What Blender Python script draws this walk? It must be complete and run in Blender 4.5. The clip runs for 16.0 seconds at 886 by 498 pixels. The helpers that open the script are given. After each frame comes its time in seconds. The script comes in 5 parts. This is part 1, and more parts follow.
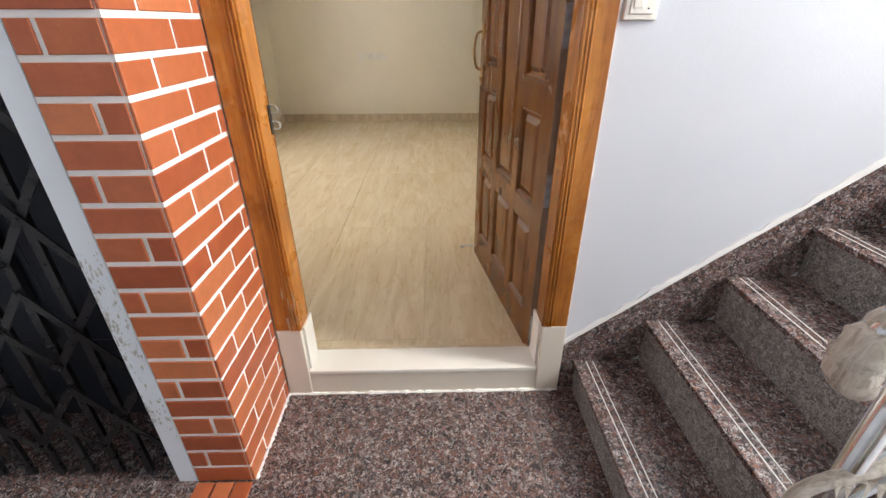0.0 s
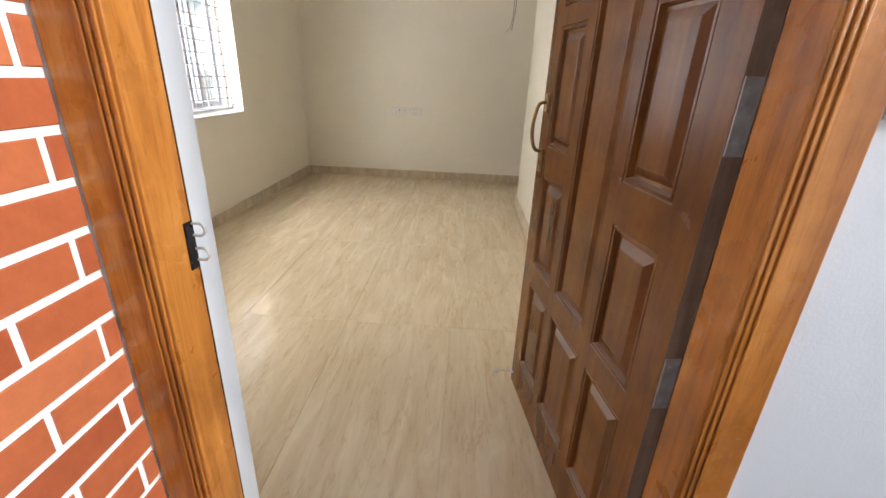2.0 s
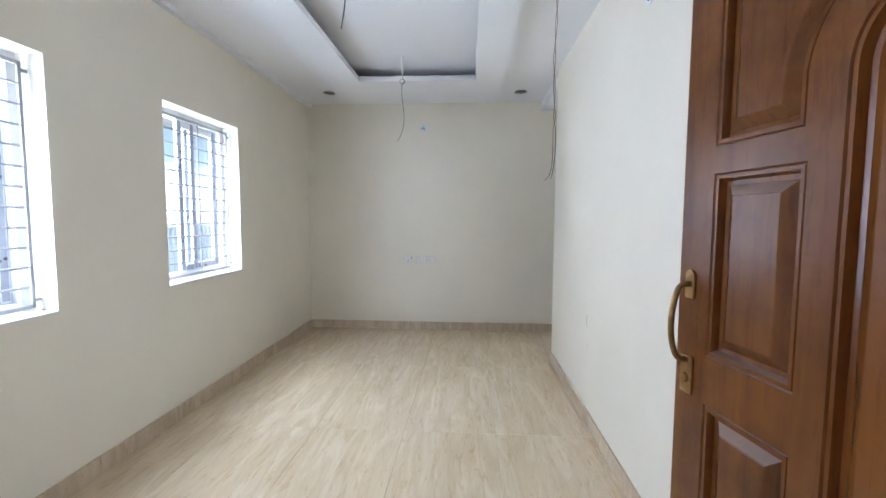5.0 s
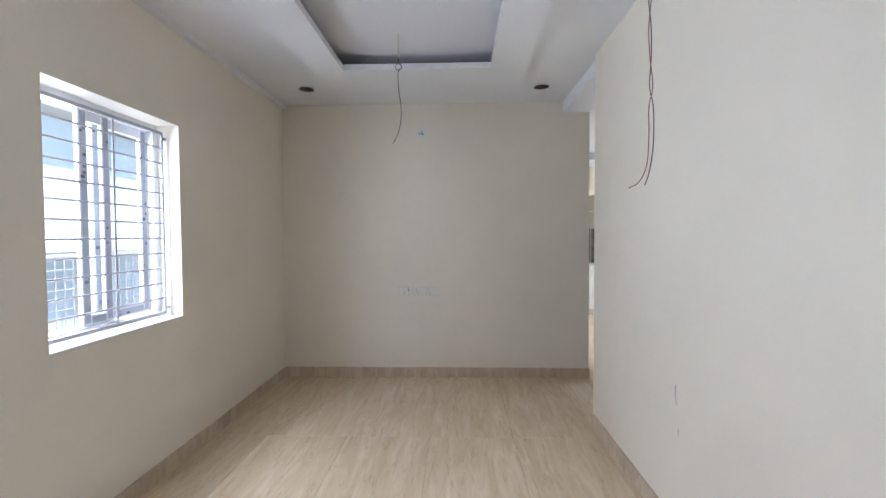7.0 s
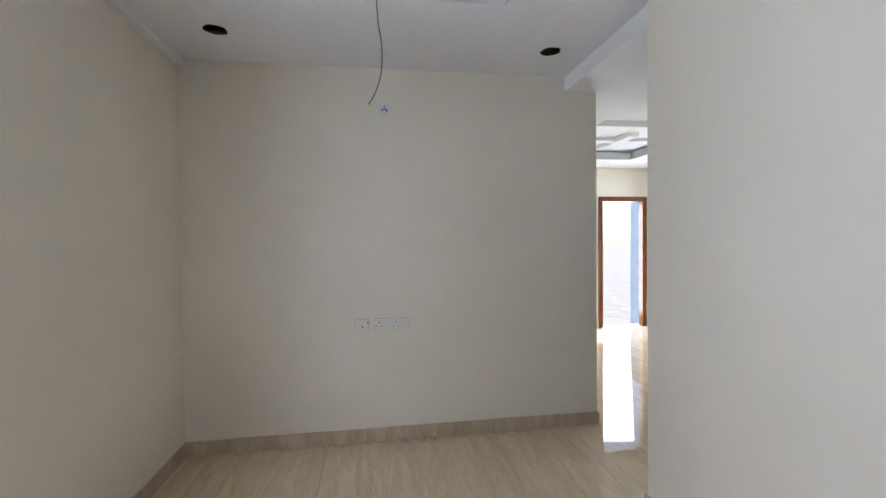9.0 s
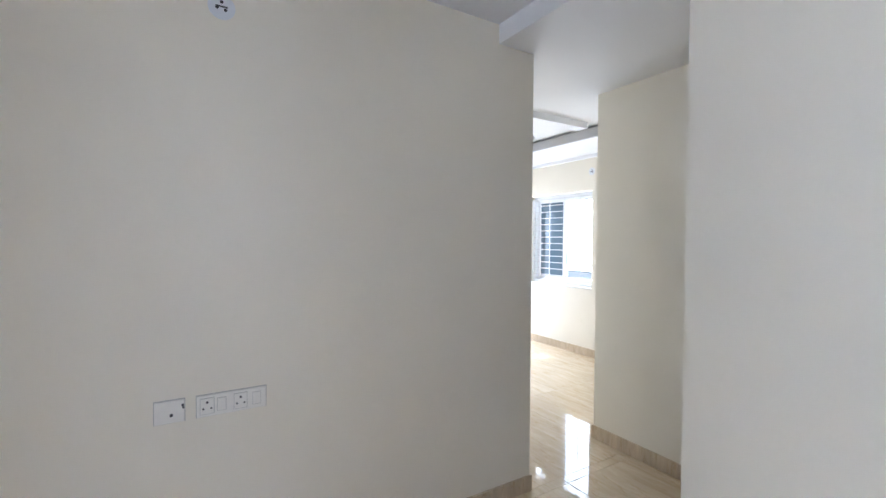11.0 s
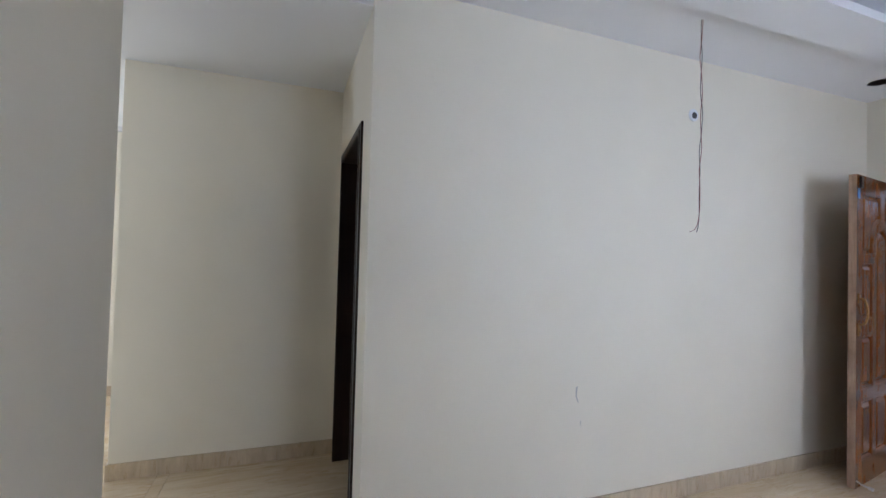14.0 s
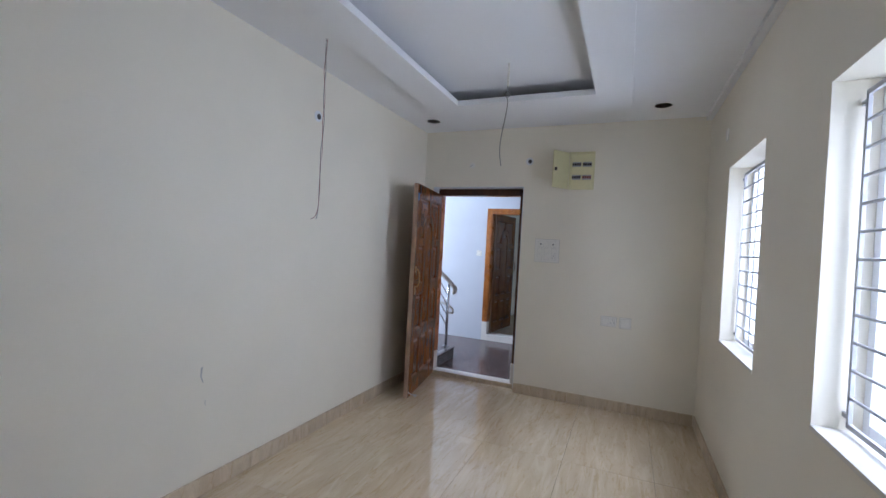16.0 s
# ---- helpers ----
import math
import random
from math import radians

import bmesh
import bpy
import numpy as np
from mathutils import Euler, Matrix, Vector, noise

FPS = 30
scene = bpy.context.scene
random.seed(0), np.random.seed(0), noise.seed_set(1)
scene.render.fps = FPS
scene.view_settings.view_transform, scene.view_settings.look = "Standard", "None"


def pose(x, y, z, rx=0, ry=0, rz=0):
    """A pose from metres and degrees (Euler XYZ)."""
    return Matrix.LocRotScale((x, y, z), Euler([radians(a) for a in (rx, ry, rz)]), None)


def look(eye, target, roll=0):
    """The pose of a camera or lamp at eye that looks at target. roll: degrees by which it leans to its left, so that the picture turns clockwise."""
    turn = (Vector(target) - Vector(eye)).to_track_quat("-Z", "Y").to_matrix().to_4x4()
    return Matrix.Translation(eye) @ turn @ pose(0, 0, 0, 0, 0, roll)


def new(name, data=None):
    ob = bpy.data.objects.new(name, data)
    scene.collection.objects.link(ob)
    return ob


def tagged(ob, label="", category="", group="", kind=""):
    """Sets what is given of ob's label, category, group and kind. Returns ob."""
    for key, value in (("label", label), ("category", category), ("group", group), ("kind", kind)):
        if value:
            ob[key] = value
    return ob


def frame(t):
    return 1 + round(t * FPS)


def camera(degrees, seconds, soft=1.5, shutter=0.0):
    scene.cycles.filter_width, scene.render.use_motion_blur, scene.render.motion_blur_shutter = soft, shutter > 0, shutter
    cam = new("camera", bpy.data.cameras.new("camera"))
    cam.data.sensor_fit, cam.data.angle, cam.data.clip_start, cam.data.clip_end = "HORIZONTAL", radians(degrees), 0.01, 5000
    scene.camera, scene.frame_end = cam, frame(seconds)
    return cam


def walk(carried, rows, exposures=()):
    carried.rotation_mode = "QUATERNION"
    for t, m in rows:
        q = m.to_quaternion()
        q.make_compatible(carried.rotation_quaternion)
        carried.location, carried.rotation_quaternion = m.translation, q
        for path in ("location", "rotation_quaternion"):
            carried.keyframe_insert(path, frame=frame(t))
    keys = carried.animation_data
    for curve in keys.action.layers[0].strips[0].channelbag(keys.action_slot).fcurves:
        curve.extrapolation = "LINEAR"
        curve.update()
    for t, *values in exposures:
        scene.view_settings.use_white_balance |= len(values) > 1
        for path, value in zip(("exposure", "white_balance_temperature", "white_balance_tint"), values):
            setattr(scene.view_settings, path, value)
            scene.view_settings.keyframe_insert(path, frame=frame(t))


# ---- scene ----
cam = camera(92.1, 16.0)
PATH = [
    (0, (0.031, -0.233, 1.299), (0.067, 1.535, 0.363), -0.2),
    (0.5, (0.061, -0.167, 1.3), (0.093, 1.599, 0.363), 0.5),
    (1, (0.042, 0.003, 1.298), (0.071, 1.771, 0.364), 1.2),
    (1.5, (-0.005, 0.266, 1.322), (0.003, 2.056, 0.43), 1.4),
    (2, (0.005, 0.472, 1.333), (-0.081, 2.325, 0.585), 2.4),
    (2.5, (0.022, 0.611, 1.364), (-0.124, 2.516, 0.77), 2.6),
    (3, (-0.008, 0.712, 1.375), (-0.159, 2.644, 0.88), 2.5),
    (3.5, (-0.072, 0.821, 1.392), (-0.229, 2.771, 0.975), 1.3),
    (4, (-0.128, 0.889, 1.399), (-0.288, 2.858, 1.089), 0.8),
    (6.5, (-0.358, 1.772, 1.433), (-0.421, 3.77, 1.37), -0.44),
    (7, (-0.425, 2.048, 1.452), (-0.493, 4.046, 1.39), -0.3),
    (7.5, (-0.518, 2.331, 1.483), (-0.566, 4.329, 1.425), -0.27),
    (8, (-0.667, 2.612, 1.502), (-0.542, 4.607, 1.455), -0.47),
    (10.5, (-0.902, 4.099, 1.54), (-0.264, 5.994, 1.488), -0.11),
    (11, (-0.923, 4.446, 1.559), (0.115, 6.155, 1.511), 0.31),
    (11.5, (-0.877, 4.729, 1.552), (0.42, 6.251, 1.497), 0.44),
    (12, (-0.866, 4.973, 1.454), (0.704, 6.212, 1.465), 0.89),
    (12.5, (-0.964, 5.192, 1.458), (0.897, 5.926, 1.477), 0.77),
    (13, (-1.145, 5.355, 1.471), (0.807, 5.791, 1.481), 1.22),
    (13.5, (-1.305, 5.494, 1.479), (0.695, 5.518, 1.493), 1.56),
    (14, (-1.433, 5.655, 1.455), (0.446, 4.971, 1.498), 1.54),
    (14.5, (-1.538, 5.736, 1.497), (0.102, 4.59, 1.497), 2.67),
    (15, (-1.625, 5.75, 1.502), (-0.248, 4.3, 1.506), 3.25),
    (15.5, (-1.573, 5.767, 1.514), (-0.556, 4.045, 1.503), 3.38),
    (16, (-1.578, 5.777, 1.514), (-0.788, 3.94, 1.493), 3.11),
]
walk(cam, [(t, look(eye, target, roll)) for t, eye, target, roll in PATH], [(0, 1.48, 7550, 10), (1.5, 1.42, 7450, 10), (2.5, 1.4, 6600, 10), (3.2, 1.45, 5650, 8), (4.2, 1.45, 5500, 7), (7, 1.12, 5800, 12), (8, 0.88, 5800, 12), (10.5, 1.25, 5600, 12), (13, 1.28, 5500, 12), (14.5, 0.8, 5600, 11), (15, 0.8, 5600, 11), (16, 0.55, 5600, 11)])

# ---------------------------------------------------------------- world, sun, sky light
world = bpy.data.worlds.new("sky")
scene.world = world
world.use_nodes = True
wn = world.node_tree.nodes
sky = wn.new("ShaderNodeTexSky")
sky.sky_type = "NISHITA"
sky.sun_disc = False
sky.sun_elevation = radians(53)
sky.sun_rotation = radians(45)
wn["Background"].inputs[1].default_value = 0.12
world.node_tree.links.new(sky.outputs[0], wn["Background"].inputs[0])
sun = new("sun", bpy.data.lights.new("sun", "SUN"))
sun.data.energy, sun.data.angle, sun.data.color = 4.6, radians(0.5), (1, 0.96, 0.9)
sun.matrix_world = look((0.8, 0.8, 1.5), (0, 0, 0))


def sky_lamp(name, eye, target, w, h, watts, color=(0.86, 0.92, 1)):
    d = bpy.data.lights.new(name, "AREA")
    d.shape, d.size, d.size_y, d.energy, d.color = "RECTANGLE", w, h, watts, color
    ob = new(name, d)
    ob.matrix_world = look(eye, target)
    return ob


sky_lamp("window_skylight", (-3.2, 2.75, 1.5), (-0.6, 6.3, 1.85), 1.3, 1.7, 56, (0.84, 0.88, 1))
sky_lamp("window_skylight", (-3.2, 4.15, 1.5), (-0.6, 1.0, 1.85), 1.3, 1.7, 30, (0.84, 0.88, 1))
sky_lamp("high_skylight", (-2.9, 4.30, 2.75), (-1.7, 4.6, 0.2), 1.2, 0.9, 64, (0.84, 0.88, 1))
sky_lamp("high_skylight", (-2.9, 2.64, 2.75), (-1.7, 2.6, 0.2), 1.2, 0.9, 64, (0.84, 0.88, 1))
sky_lamp("hall_skylight", (4.15, 8.87, 1.75), (2, 8.4, 0.8), 1.2, 1.5, 27)
sky_lamp("stairwell_skylight", (3.55, 0.40, 2.6), (0.3, 0.1, -0.1), 0.7, 1.7, 125)
sky_lamp("balcony_skylight", (3.2, 10.25, 1.1), (2.4, 6, 0.6), 0.8, 2.0, 27)


# ---------------------------------------------------------------- materials
def mat(name, rough=0.5, metal=0.0):
    m = bpy.data.materials.new(name)
    m.use_nodes = True
    b = m.node_tree.nodes["Principled BSDF"]
    b.inputs["Roughness"].default_value = rough
    b.inputs["Specular IOR Level"].default_value = 0.4
    b.inputs["Metallic"].default_value = metal
    return m, m.node_tree.nodes, m.node_tree.links, b


def coords(n, l, scale=(1, 1, 1), rot=(0, 0, 0)):
    g = n.new("ShaderNodeNewGeometry")
    mp = n.new("ShaderNodeMapping")
    mp.inputs["Scale"].default_value = scale
    mp.inputs["Rotation"].default_value = rot
    l.new(g.outputs["Position"], mp.inputs["Vector"])
    return mp.outputs["Vector"]


def object_coords(n, l, scale=(1, 1, 1)):
    g = n.new("ShaderNodeTexCoord")
    mp = n.new("ShaderNodeMapping")
    mp.inputs["Scale"].default_value = scale
    l.new(g.outputs["Object"], mp.inputs["Vector"])
    return mp.outputs["Vector"]


def noise_tex(n, l, vec, scale, detail=4, rough=0.55, distort=0.0):
    t = n.new("ShaderNodeTexNoise")
    t.inputs["Scale"].default_value = scale
    t.inputs["Detail"].default_value = detail
    t.inputs["Roughness"].default_value = rough
    t.inputs["Distortion"].default_value = distort
    l.new(vec, t.inputs["Vector"])
    return t.outputs["Fac"]


def ramp(n, l, fac, stops):
    r = n.new("ShaderNodeValToRGB")
    e = r.color_ramp.elements
    while len(e) < len(stops):
        e.new(0.5)
    for k, (p, c) in zip(e, stops):
        k.position = p
        k.color = (*c, 1)
    l.new(fac, r.inputs["Fac"])
    return r.outputs["Color"]


def mix(n, l, fac, a, b, mode="MIX"):
    m = n.new("ShaderNodeMix")
    m.data_type, m.blend_type = "RGBA", mode
    for sock, v in ((m.inputs[0], fac), (m.inputs[6], a), (m.inputs[7], b)):
        if isinstance(v, (int, float)):
            sock.default_value = v
        elif isinstance(v, tuple):
            sock.default_value = (*v, 1)
        else:
            l.new(v, sock)
    return m.outputs[2]


def bump(n, l, b, height, strength=0.2, dist=0.002):
    k = n.new("ShaderNodeBump")
    k.inputs["Strength"].default_value = strength
    k.inputs["Distance"].default_value = dist
    l.new(height, k.inputs["Height"])
    l.new(k.outputs["Normal"], b.inputs["Normal"])


def paint(name, col, var=0.04, rough=0.6, relief=0.15):
    m, n, l, b = mat(name, rough)
    v = coords(n, l)
    big = noise_tex(n, l, v, 0.9, 3)
    fine = noise_tex(n, l, v, 140, 3)
    lo = tuple(c * (1 - var) for c in col)
    hi = tuple(min(1, c * (1 + var)) for c in col)
    c = ramp(n, l, big, [(0.3, lo), (0.7, hi)])
    stain = ramp(n, l, noise_tex(n, l, v, 5.5, 6, 0.7), [(0.66, (1, 1, 1)), (0.82, (0.93, 0.92, 0.9))])
    l.new(mix(n, l, 1.0, c, stain, "MULTIPLY"), b.inputs["Base Color"])
    roller = noise_tex(n, l, v, 26, 2)
    s = n.new("ShaderNodeMath")
    s.operation = "ADD"
    l.new(fine, s.inputs[0])
    l.new(roller, s.inputs[1])
    bump(n, l, b, s.outputs[0], relief, 0.0012)
    return m


def plain(name, col, rough=0.5, metal=0.0, var=0.08, scale=40):
    m, n, l, b = mat(name, rough, metal)
    f = noise_tex(n, l, object_coords(n, l), scale, 4)
    l.new(ramp(n, l, f, [(0.3, tuple(c * (1 - var) for c in col)), (0.7, tuple(min(1, c * (1 + var)) for c in col))]), b.inputs["Base Color"])
    r = n.new("ShaderNodeMapRange")
    r.inputs["To Min"].default_value, r.inputs["To Max"].default_value = rough * 0.8, min(1, rough * 1.25)
    l.new(f, r.inputs["Value"])
    l.new(r.outputs[0], b.inputs["Roughness"])
    return m


def travertine(name, dark, light, rough, along=(10, 1.5, 3)):
    m, n, l, b = mat(name, rough)
    info = n.new("ShaderNodeObjectInfo")
    g = n.new("ShaderNodeNewGeometry")
    add = n.new("ShaderNodeVectorMath")
    add.operation = "ADD"
    sc = n.new("ShaderNodeVectorMath")
    sc.operation = "SCALE"
    sc.inputs["Scale"].default_value = 9.0
    l.new(info.outputs["Random"], sc.inputs[0])
    l.new(g.outputs["Position"], add.inputs[0])
    l.new(sc.outputs[0], add.inputs[1])
    mp = n.new("ShaderNodeMapping")
    mp.inputs["Scale"].default_value = along
    mp.inputs["Rotation"].default_value = (0, 0, radians(5))
    l.new(add.outputs[0], mp.inputs["Vector"])
    v = mp.outputs["Vector"]
    base = ramp(n, l, noise_tex(n, l, v, 1.0, 8, 0.65, 1.3), [(0.30, dark), (0.52, tuple((p + q) / 2 for p, q in zip(dark, light))), (0.68, light)])
    vein = ramp(n, l, noise_tex(n, l, v, 2.3, 7, 0.7, 1.8), [(0.55, (1, 1, 1)), (0.63, (0.84, 0.74, 0.6)), (0.68, (1, 1, 1))])
    cloud = ramp(n, l, noise_tex(n, l, coords(n, l), 1.6, 3), [(0.35, (0.95, 0.94, 0.92)), (0.65, (1, 1, 1))])
    c = mix(n, l, 0.75, base, vein, "MULTIPLY")
    l.new(mix(n, l, 1.0, c, cloud, "MULTIPLY"), b.inputs["Base Color"])
    r = n.new("ShaderNodeMapRange")
    r.inputs["To Min"].default_value, r.inputs["To Max"].default_value = rough * 0.7, rough * 1.5
    l.new(noise_tex(n, l, coords(n, l), 7, 5), r.inputs["Value"])
    l.new(r.outputs[0], b.inputs["Roughness"])
    b.inputs["Specular IOR Level"].default_value = 0.6
    wob = noise_tex(n, l, coords(n, l), 9, 2)
    bump(n, l, b, wob, 0.025, 0.0012)
    return m


def granite(name, stops, rough, scale=130, relief=0.05):
    m, n, l, b = mat(name, rough)
    v = coords(n, l)
    vo = n.new("ShaderNodeTexVoronoi")
    vo.inputs["Scale"].default_value = scale
    l.new(mix(n, l, 0.06, v, noise_col(n, l, v, 60)), vo.inputs["Vector"])
    sep = n.new("ShaderNodeSeparateColor")
    l.new(vo.outputs["Color"], sep.inputs[0])
    sp = ramp(n, l, sep.outputs[0], stops)
    cl = ramp(n, l, noise_tex(n, l, v, 34, 6, 0.75), [(0.38, (0.4, 0.37, 0.37)), (0.6, (1.2, 1.15, 1.12))])
    c = mix(n, l, 0.55, sp, cl, "MULTIPLY")
    dust = ramp(n, l, noise_tex(n, l, v, 3.2, 7, 0.7), [(0.45, (0, 0, 0)), (0.8, (1, 1, 1))])
    c = mix(n, l, mixf(n, l, dust, 0.09), c, (0.42, 0.39, 0.37))
    l.new(c, b.inputs["Base Color"])
    r = n.new("ShaderNodeMapRange")
    r.inputs["To Min"].default_value, r.inputs["To Max"].default_value = rough * 0.6, min(1, rough * 1.6)
    l.new(noise_tex(n, l, v, 6, 6, 0.7), r.inputs["Value"])
    l.new(r.outputs[0], b.inputs["Roughness"])
    bump(n, l, b, noise_tex(n, l, v, 260, 3), relief, 0.002)
    return m


def noise_col(n, l, vec, scale):
    t = n.new("ShaderNodeTexNoise")
    t.inputs["Scale"].default_value = scale
    l.new(vec, t.inputs["Vector"])
    return t.outputs["Color"]


def mixf(n, l, fac, k):
    m = n.new("ShaderNodeMath")
    m.operation = "MULTIPLY"
    l.new(fac, m.inputs[0])
    m.inputs[1].default_value = k
    return m.outputs[0]


def wood(name, dark, mid, light, rough, scale=(22, 22, 1.6)):
    m, n, l, b = mat(name, rough)
    v = object_coords(n, l, scale)
    ring = noise_tex(n, l, v, 1.0, 7, 0.62, 1.2)
    c = ramp(n, l, ring, [(0.28, dark), (0.5, mid), (0.72, light)])
    pore = ramp(n, l, noise_tex(n, l, object_coords(n, l, tuple(s * 7 for s in scale)), 1.0, 4, 0.7), [(0.32, (0.55, 0.5, 0.46)), (0.46, (1, 1, 1))])
    c = mix(n, l, 0.6, c, pore, "MULTIPLY")
    worn = ramp(n, l, noise_tex(n, l, object_coords(n, l), 3.1, 6, 0.7), [(0.46, (1.05, 1.05, 1.05)), (0.72, (0.55, 0.48, 0.44))])
    c = mix(n, l, 1.0, c, worn, "MULTIPLY")
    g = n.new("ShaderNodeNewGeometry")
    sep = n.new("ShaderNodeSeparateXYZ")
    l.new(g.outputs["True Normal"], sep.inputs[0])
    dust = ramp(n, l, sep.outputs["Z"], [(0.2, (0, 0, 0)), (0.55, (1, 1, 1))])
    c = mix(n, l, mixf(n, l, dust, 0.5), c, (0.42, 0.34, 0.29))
    l.new(c, b.inputs["Base Color"])
    r = n.new("ShaderNodeMapRange")
    r.inputs["To Min"].default_value, r.inputs["To Max"].default_value = rough * 0.75, rough * 1.3
    l.new(noise_tex(n, l, object_coords(n, l), 8, 5), r.inputs["Value"])
    l.new(r.outputs[0], b.inputs["Roughness"])
    bump(n, l, b, ring, 0.08, 0.002)
    return m


def brick_mat():
    m, n, l, b = mat("brick_red", 0.32)
    info = n.new("ShaderNodeObjectInfo")
    c = ramp(n, l, info.outputs["Random"], [(0.0, (0.36, 0.085, 0.037)), (0.5, (0.45, 0.125, 0.052)), (1.0, (0.54, 0.175, 0.078))])
    v = coords(n, l)
    s1 = ramp(n, l, noise_tex(n, l, v, 22, 6, 0.7), [(0.35, (0.86, 0.82, 0.82)), (0.65, (1.08, 1.05, 1.02))])
    c = mix(n, l, 0.8, c, s1, "MULTIPLY")
    fleck = ramp(n, l, noise_tex(n, l, v, 85, 3, 0.8), [(0.70, (0, 0, 0)), (0.76, (1, 1, 1))])
    c = mix(n, l, mixf(n, l, fleck, 0.35), c, (0.75, 0.6, 0.52))
    l.new(c, b.inputs["Base Color"])
    bump(n, l, b, noise_tex(n, l, v, 120, 4), 0.15, 0.002)
    return m


def glass_mat():
    m, n, l, b = mat("window_glass", 0.02)
    b.inputs["Transmission Weight"].default_value = 1.0
    b.inputs["IOR"].default_value = 1.45
    b.inputs["Base Color"].default_value = (0.93, 0.97, 0.98, 1)
    return m


def film_mat():
    m, n, l, b = mat("protective_film", 0.45)
    v = coords(n, l, (1, 14, 22))
    vo = n.new("ShaderNodeTexVoronoi")
    vo.inputs["Scale"].default_value = 1.0
    l.new(v, vo.inputs["Vector"])
    sep = n.new("ShaderNodeSeparateColor")
    l.new(vo.outputs["Color"], sep.inputs[0])
    mark = n.new("ShaderNodeMath")
    mark.operation = "LESS_THAN"
    mark.inputs[1].default_value = 0.22
    l.new(vo.outputs["Distance"], mark.inputs[0])
    tint = ramp(n, l, sep.outputs[0], [(0.0, (0.3, 0.03, 0.04)), (0.55, (0.10, 0.10, 0.14)), (0.9, (0.35, 0.36, 0.4))])
    l.new(mix(n, l, mark.outputs[0], (0.42, 0.43, 0.47), tint), b.inputs["Base Color"])
    return m


def wrap_mat():
    m, n, l, b = mat("milky_plastic_wrap", 0.28)
    v = object_coords(n, l, (30, 60, 9))
    f = noise_tex(n, l, v, 1.0, 6, 0.7, 1.5)
    l.new(ramp(n, l, f, [(0.35, (0.34, 0.29, 0.24)), (0.5, (0.58, 0.52, 0.44)), (0.65, (0.74, 0.70, 0.63))]), b.inputs["Base Color"])
    bump(n, l, b, f, 0.9, 0.006)
    return m


CREAM = paint("cream_wall_paint", (0.87, 0.815, 0.69))
COOL = paint("white_blue_wall_paint", (0.60, 0.62, 0.665), 0.07, 0.65, 0.35)
CEIL = paint("ceiling_white", (0.88, 0.88, 0.885), 0.02, 0.7, 0.08)
COVE = paint("cove_shadow_board", (0.55, 0.55, 0.55), 0.03, 0.8, 0.1)
TILE = travertine("travertine_tile", (0.66, 0.51, 0.325), (0.82, 0.70, 0.515), 0.035)
SKIRT = travertine("travertine_skirting", (0.52, 0.405, 0.27), (0.72, 0.595, 0.43), 0.3, (9, 9, 2.0))
GROUT = plain("tile_grout", (0.62, 0.52, 0.38), 0.8)
GRANITE = granite("brown_granite", [(0.0, (0.03, 0.029, 0.032)), (0.35, (0.075, 0.062, 0.064)), (0.6, (0.22, 0.105, 0.08)), (0.8, (0.21, 0.20, 0.21)), (1.0, (0.46, 0.40, 0.375))], 0.13, 125)
RISER = granite("grey_granite", [(0.0, (0.03, 0.03, 0.03)), (0.5, (0.2, 0.2, 0.2)), (0.8, (0.34, 0.33, 0.32)), (1.0, (0.5, 0.49, 0.48))], 0.5, 210, 0.2)
STRIPE = plain("white_inlay", (0.6, 0.58, 0.56), 0.6)
BLUEWHITE = paint("pale_blue_gloss_paint", (0.76, 0.81, 0.87), 0.04, 0.4, 0.3)
PLINTH = paint("beige_stone_plinth", (0.66, 0.60, 0.52), 0.08, 0.45, 0.2)
MARBLE = paint("white_marble_sill", (0.78, 0.75, 0.69), 0.06, 0.3, 0.1)
TEAK = wood("varnished_teak", (0.25, 0.076, 0.013), (0.41, 0.146, 0.027), (0.53, 0.215, 0.046), 0.28)
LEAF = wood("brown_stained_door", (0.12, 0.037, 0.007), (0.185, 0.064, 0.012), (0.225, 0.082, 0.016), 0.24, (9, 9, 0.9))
LEAF_EDGE = wood("worn_door_edge", (0.26, 0.16, 0.11), (0.38, 0.26, 0.18), (0.48, 0.35, 0.26), 0.55)
LEAF_BACKLIT = wood("backlit_brown_frame", (0.04, 0.013, 0.006), (0.065, 0.022, 0.009), (0.09, 0.032, 0.013), 0.35)
WORN = plain("bare_worn_wood", (0.52, 0.40, 0.31), 0.7, 0, 0.2)
DARKWOOD = wood("dark_brown_frame", (0.012, 0.006, 0.005), (0.022, 0.011, 0.008), (0.034, 0.018, 0.012), 0.35)
BRICK = brick_mat()
MORTAR = paint("white_mortar", (0.82, 0.81, 0.80), 0.05, 0.85, 0.4)
BLACK = plain("black_painted_steel", (0.012, 0.012, 0.014), 0.28, 0.3)
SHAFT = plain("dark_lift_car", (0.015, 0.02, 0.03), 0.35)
STEEL = plain("stainless_steel", (0.55, 0.56, 0.57), 0.22, 1.0)
HINGE = plain("dull_hinge_steel", (0.55, 0.54, 0.53), 0.4, 0.4, 0.25)
BRASS = plain("antique_brass", (0.36, 0.22, 0.09), 0.3, 1.0, 0.3)
UPVC = plain("white_upvc", (0.8, 0.81, 0.82), 0.35, 0, 0.02)
FILM = film_mat()
GLASS = glass_mat()
TINT = plain("blue_grey_glass", (0.10, 0.15, 0.19), 0.1)
GRILLE = plain("grey_painted_grille", (0.42, 0.42, 0.44), 0.4)
GRILLE_W = plain("white_painted_grille", (0.7, 0.7, 0.7), 0.4)
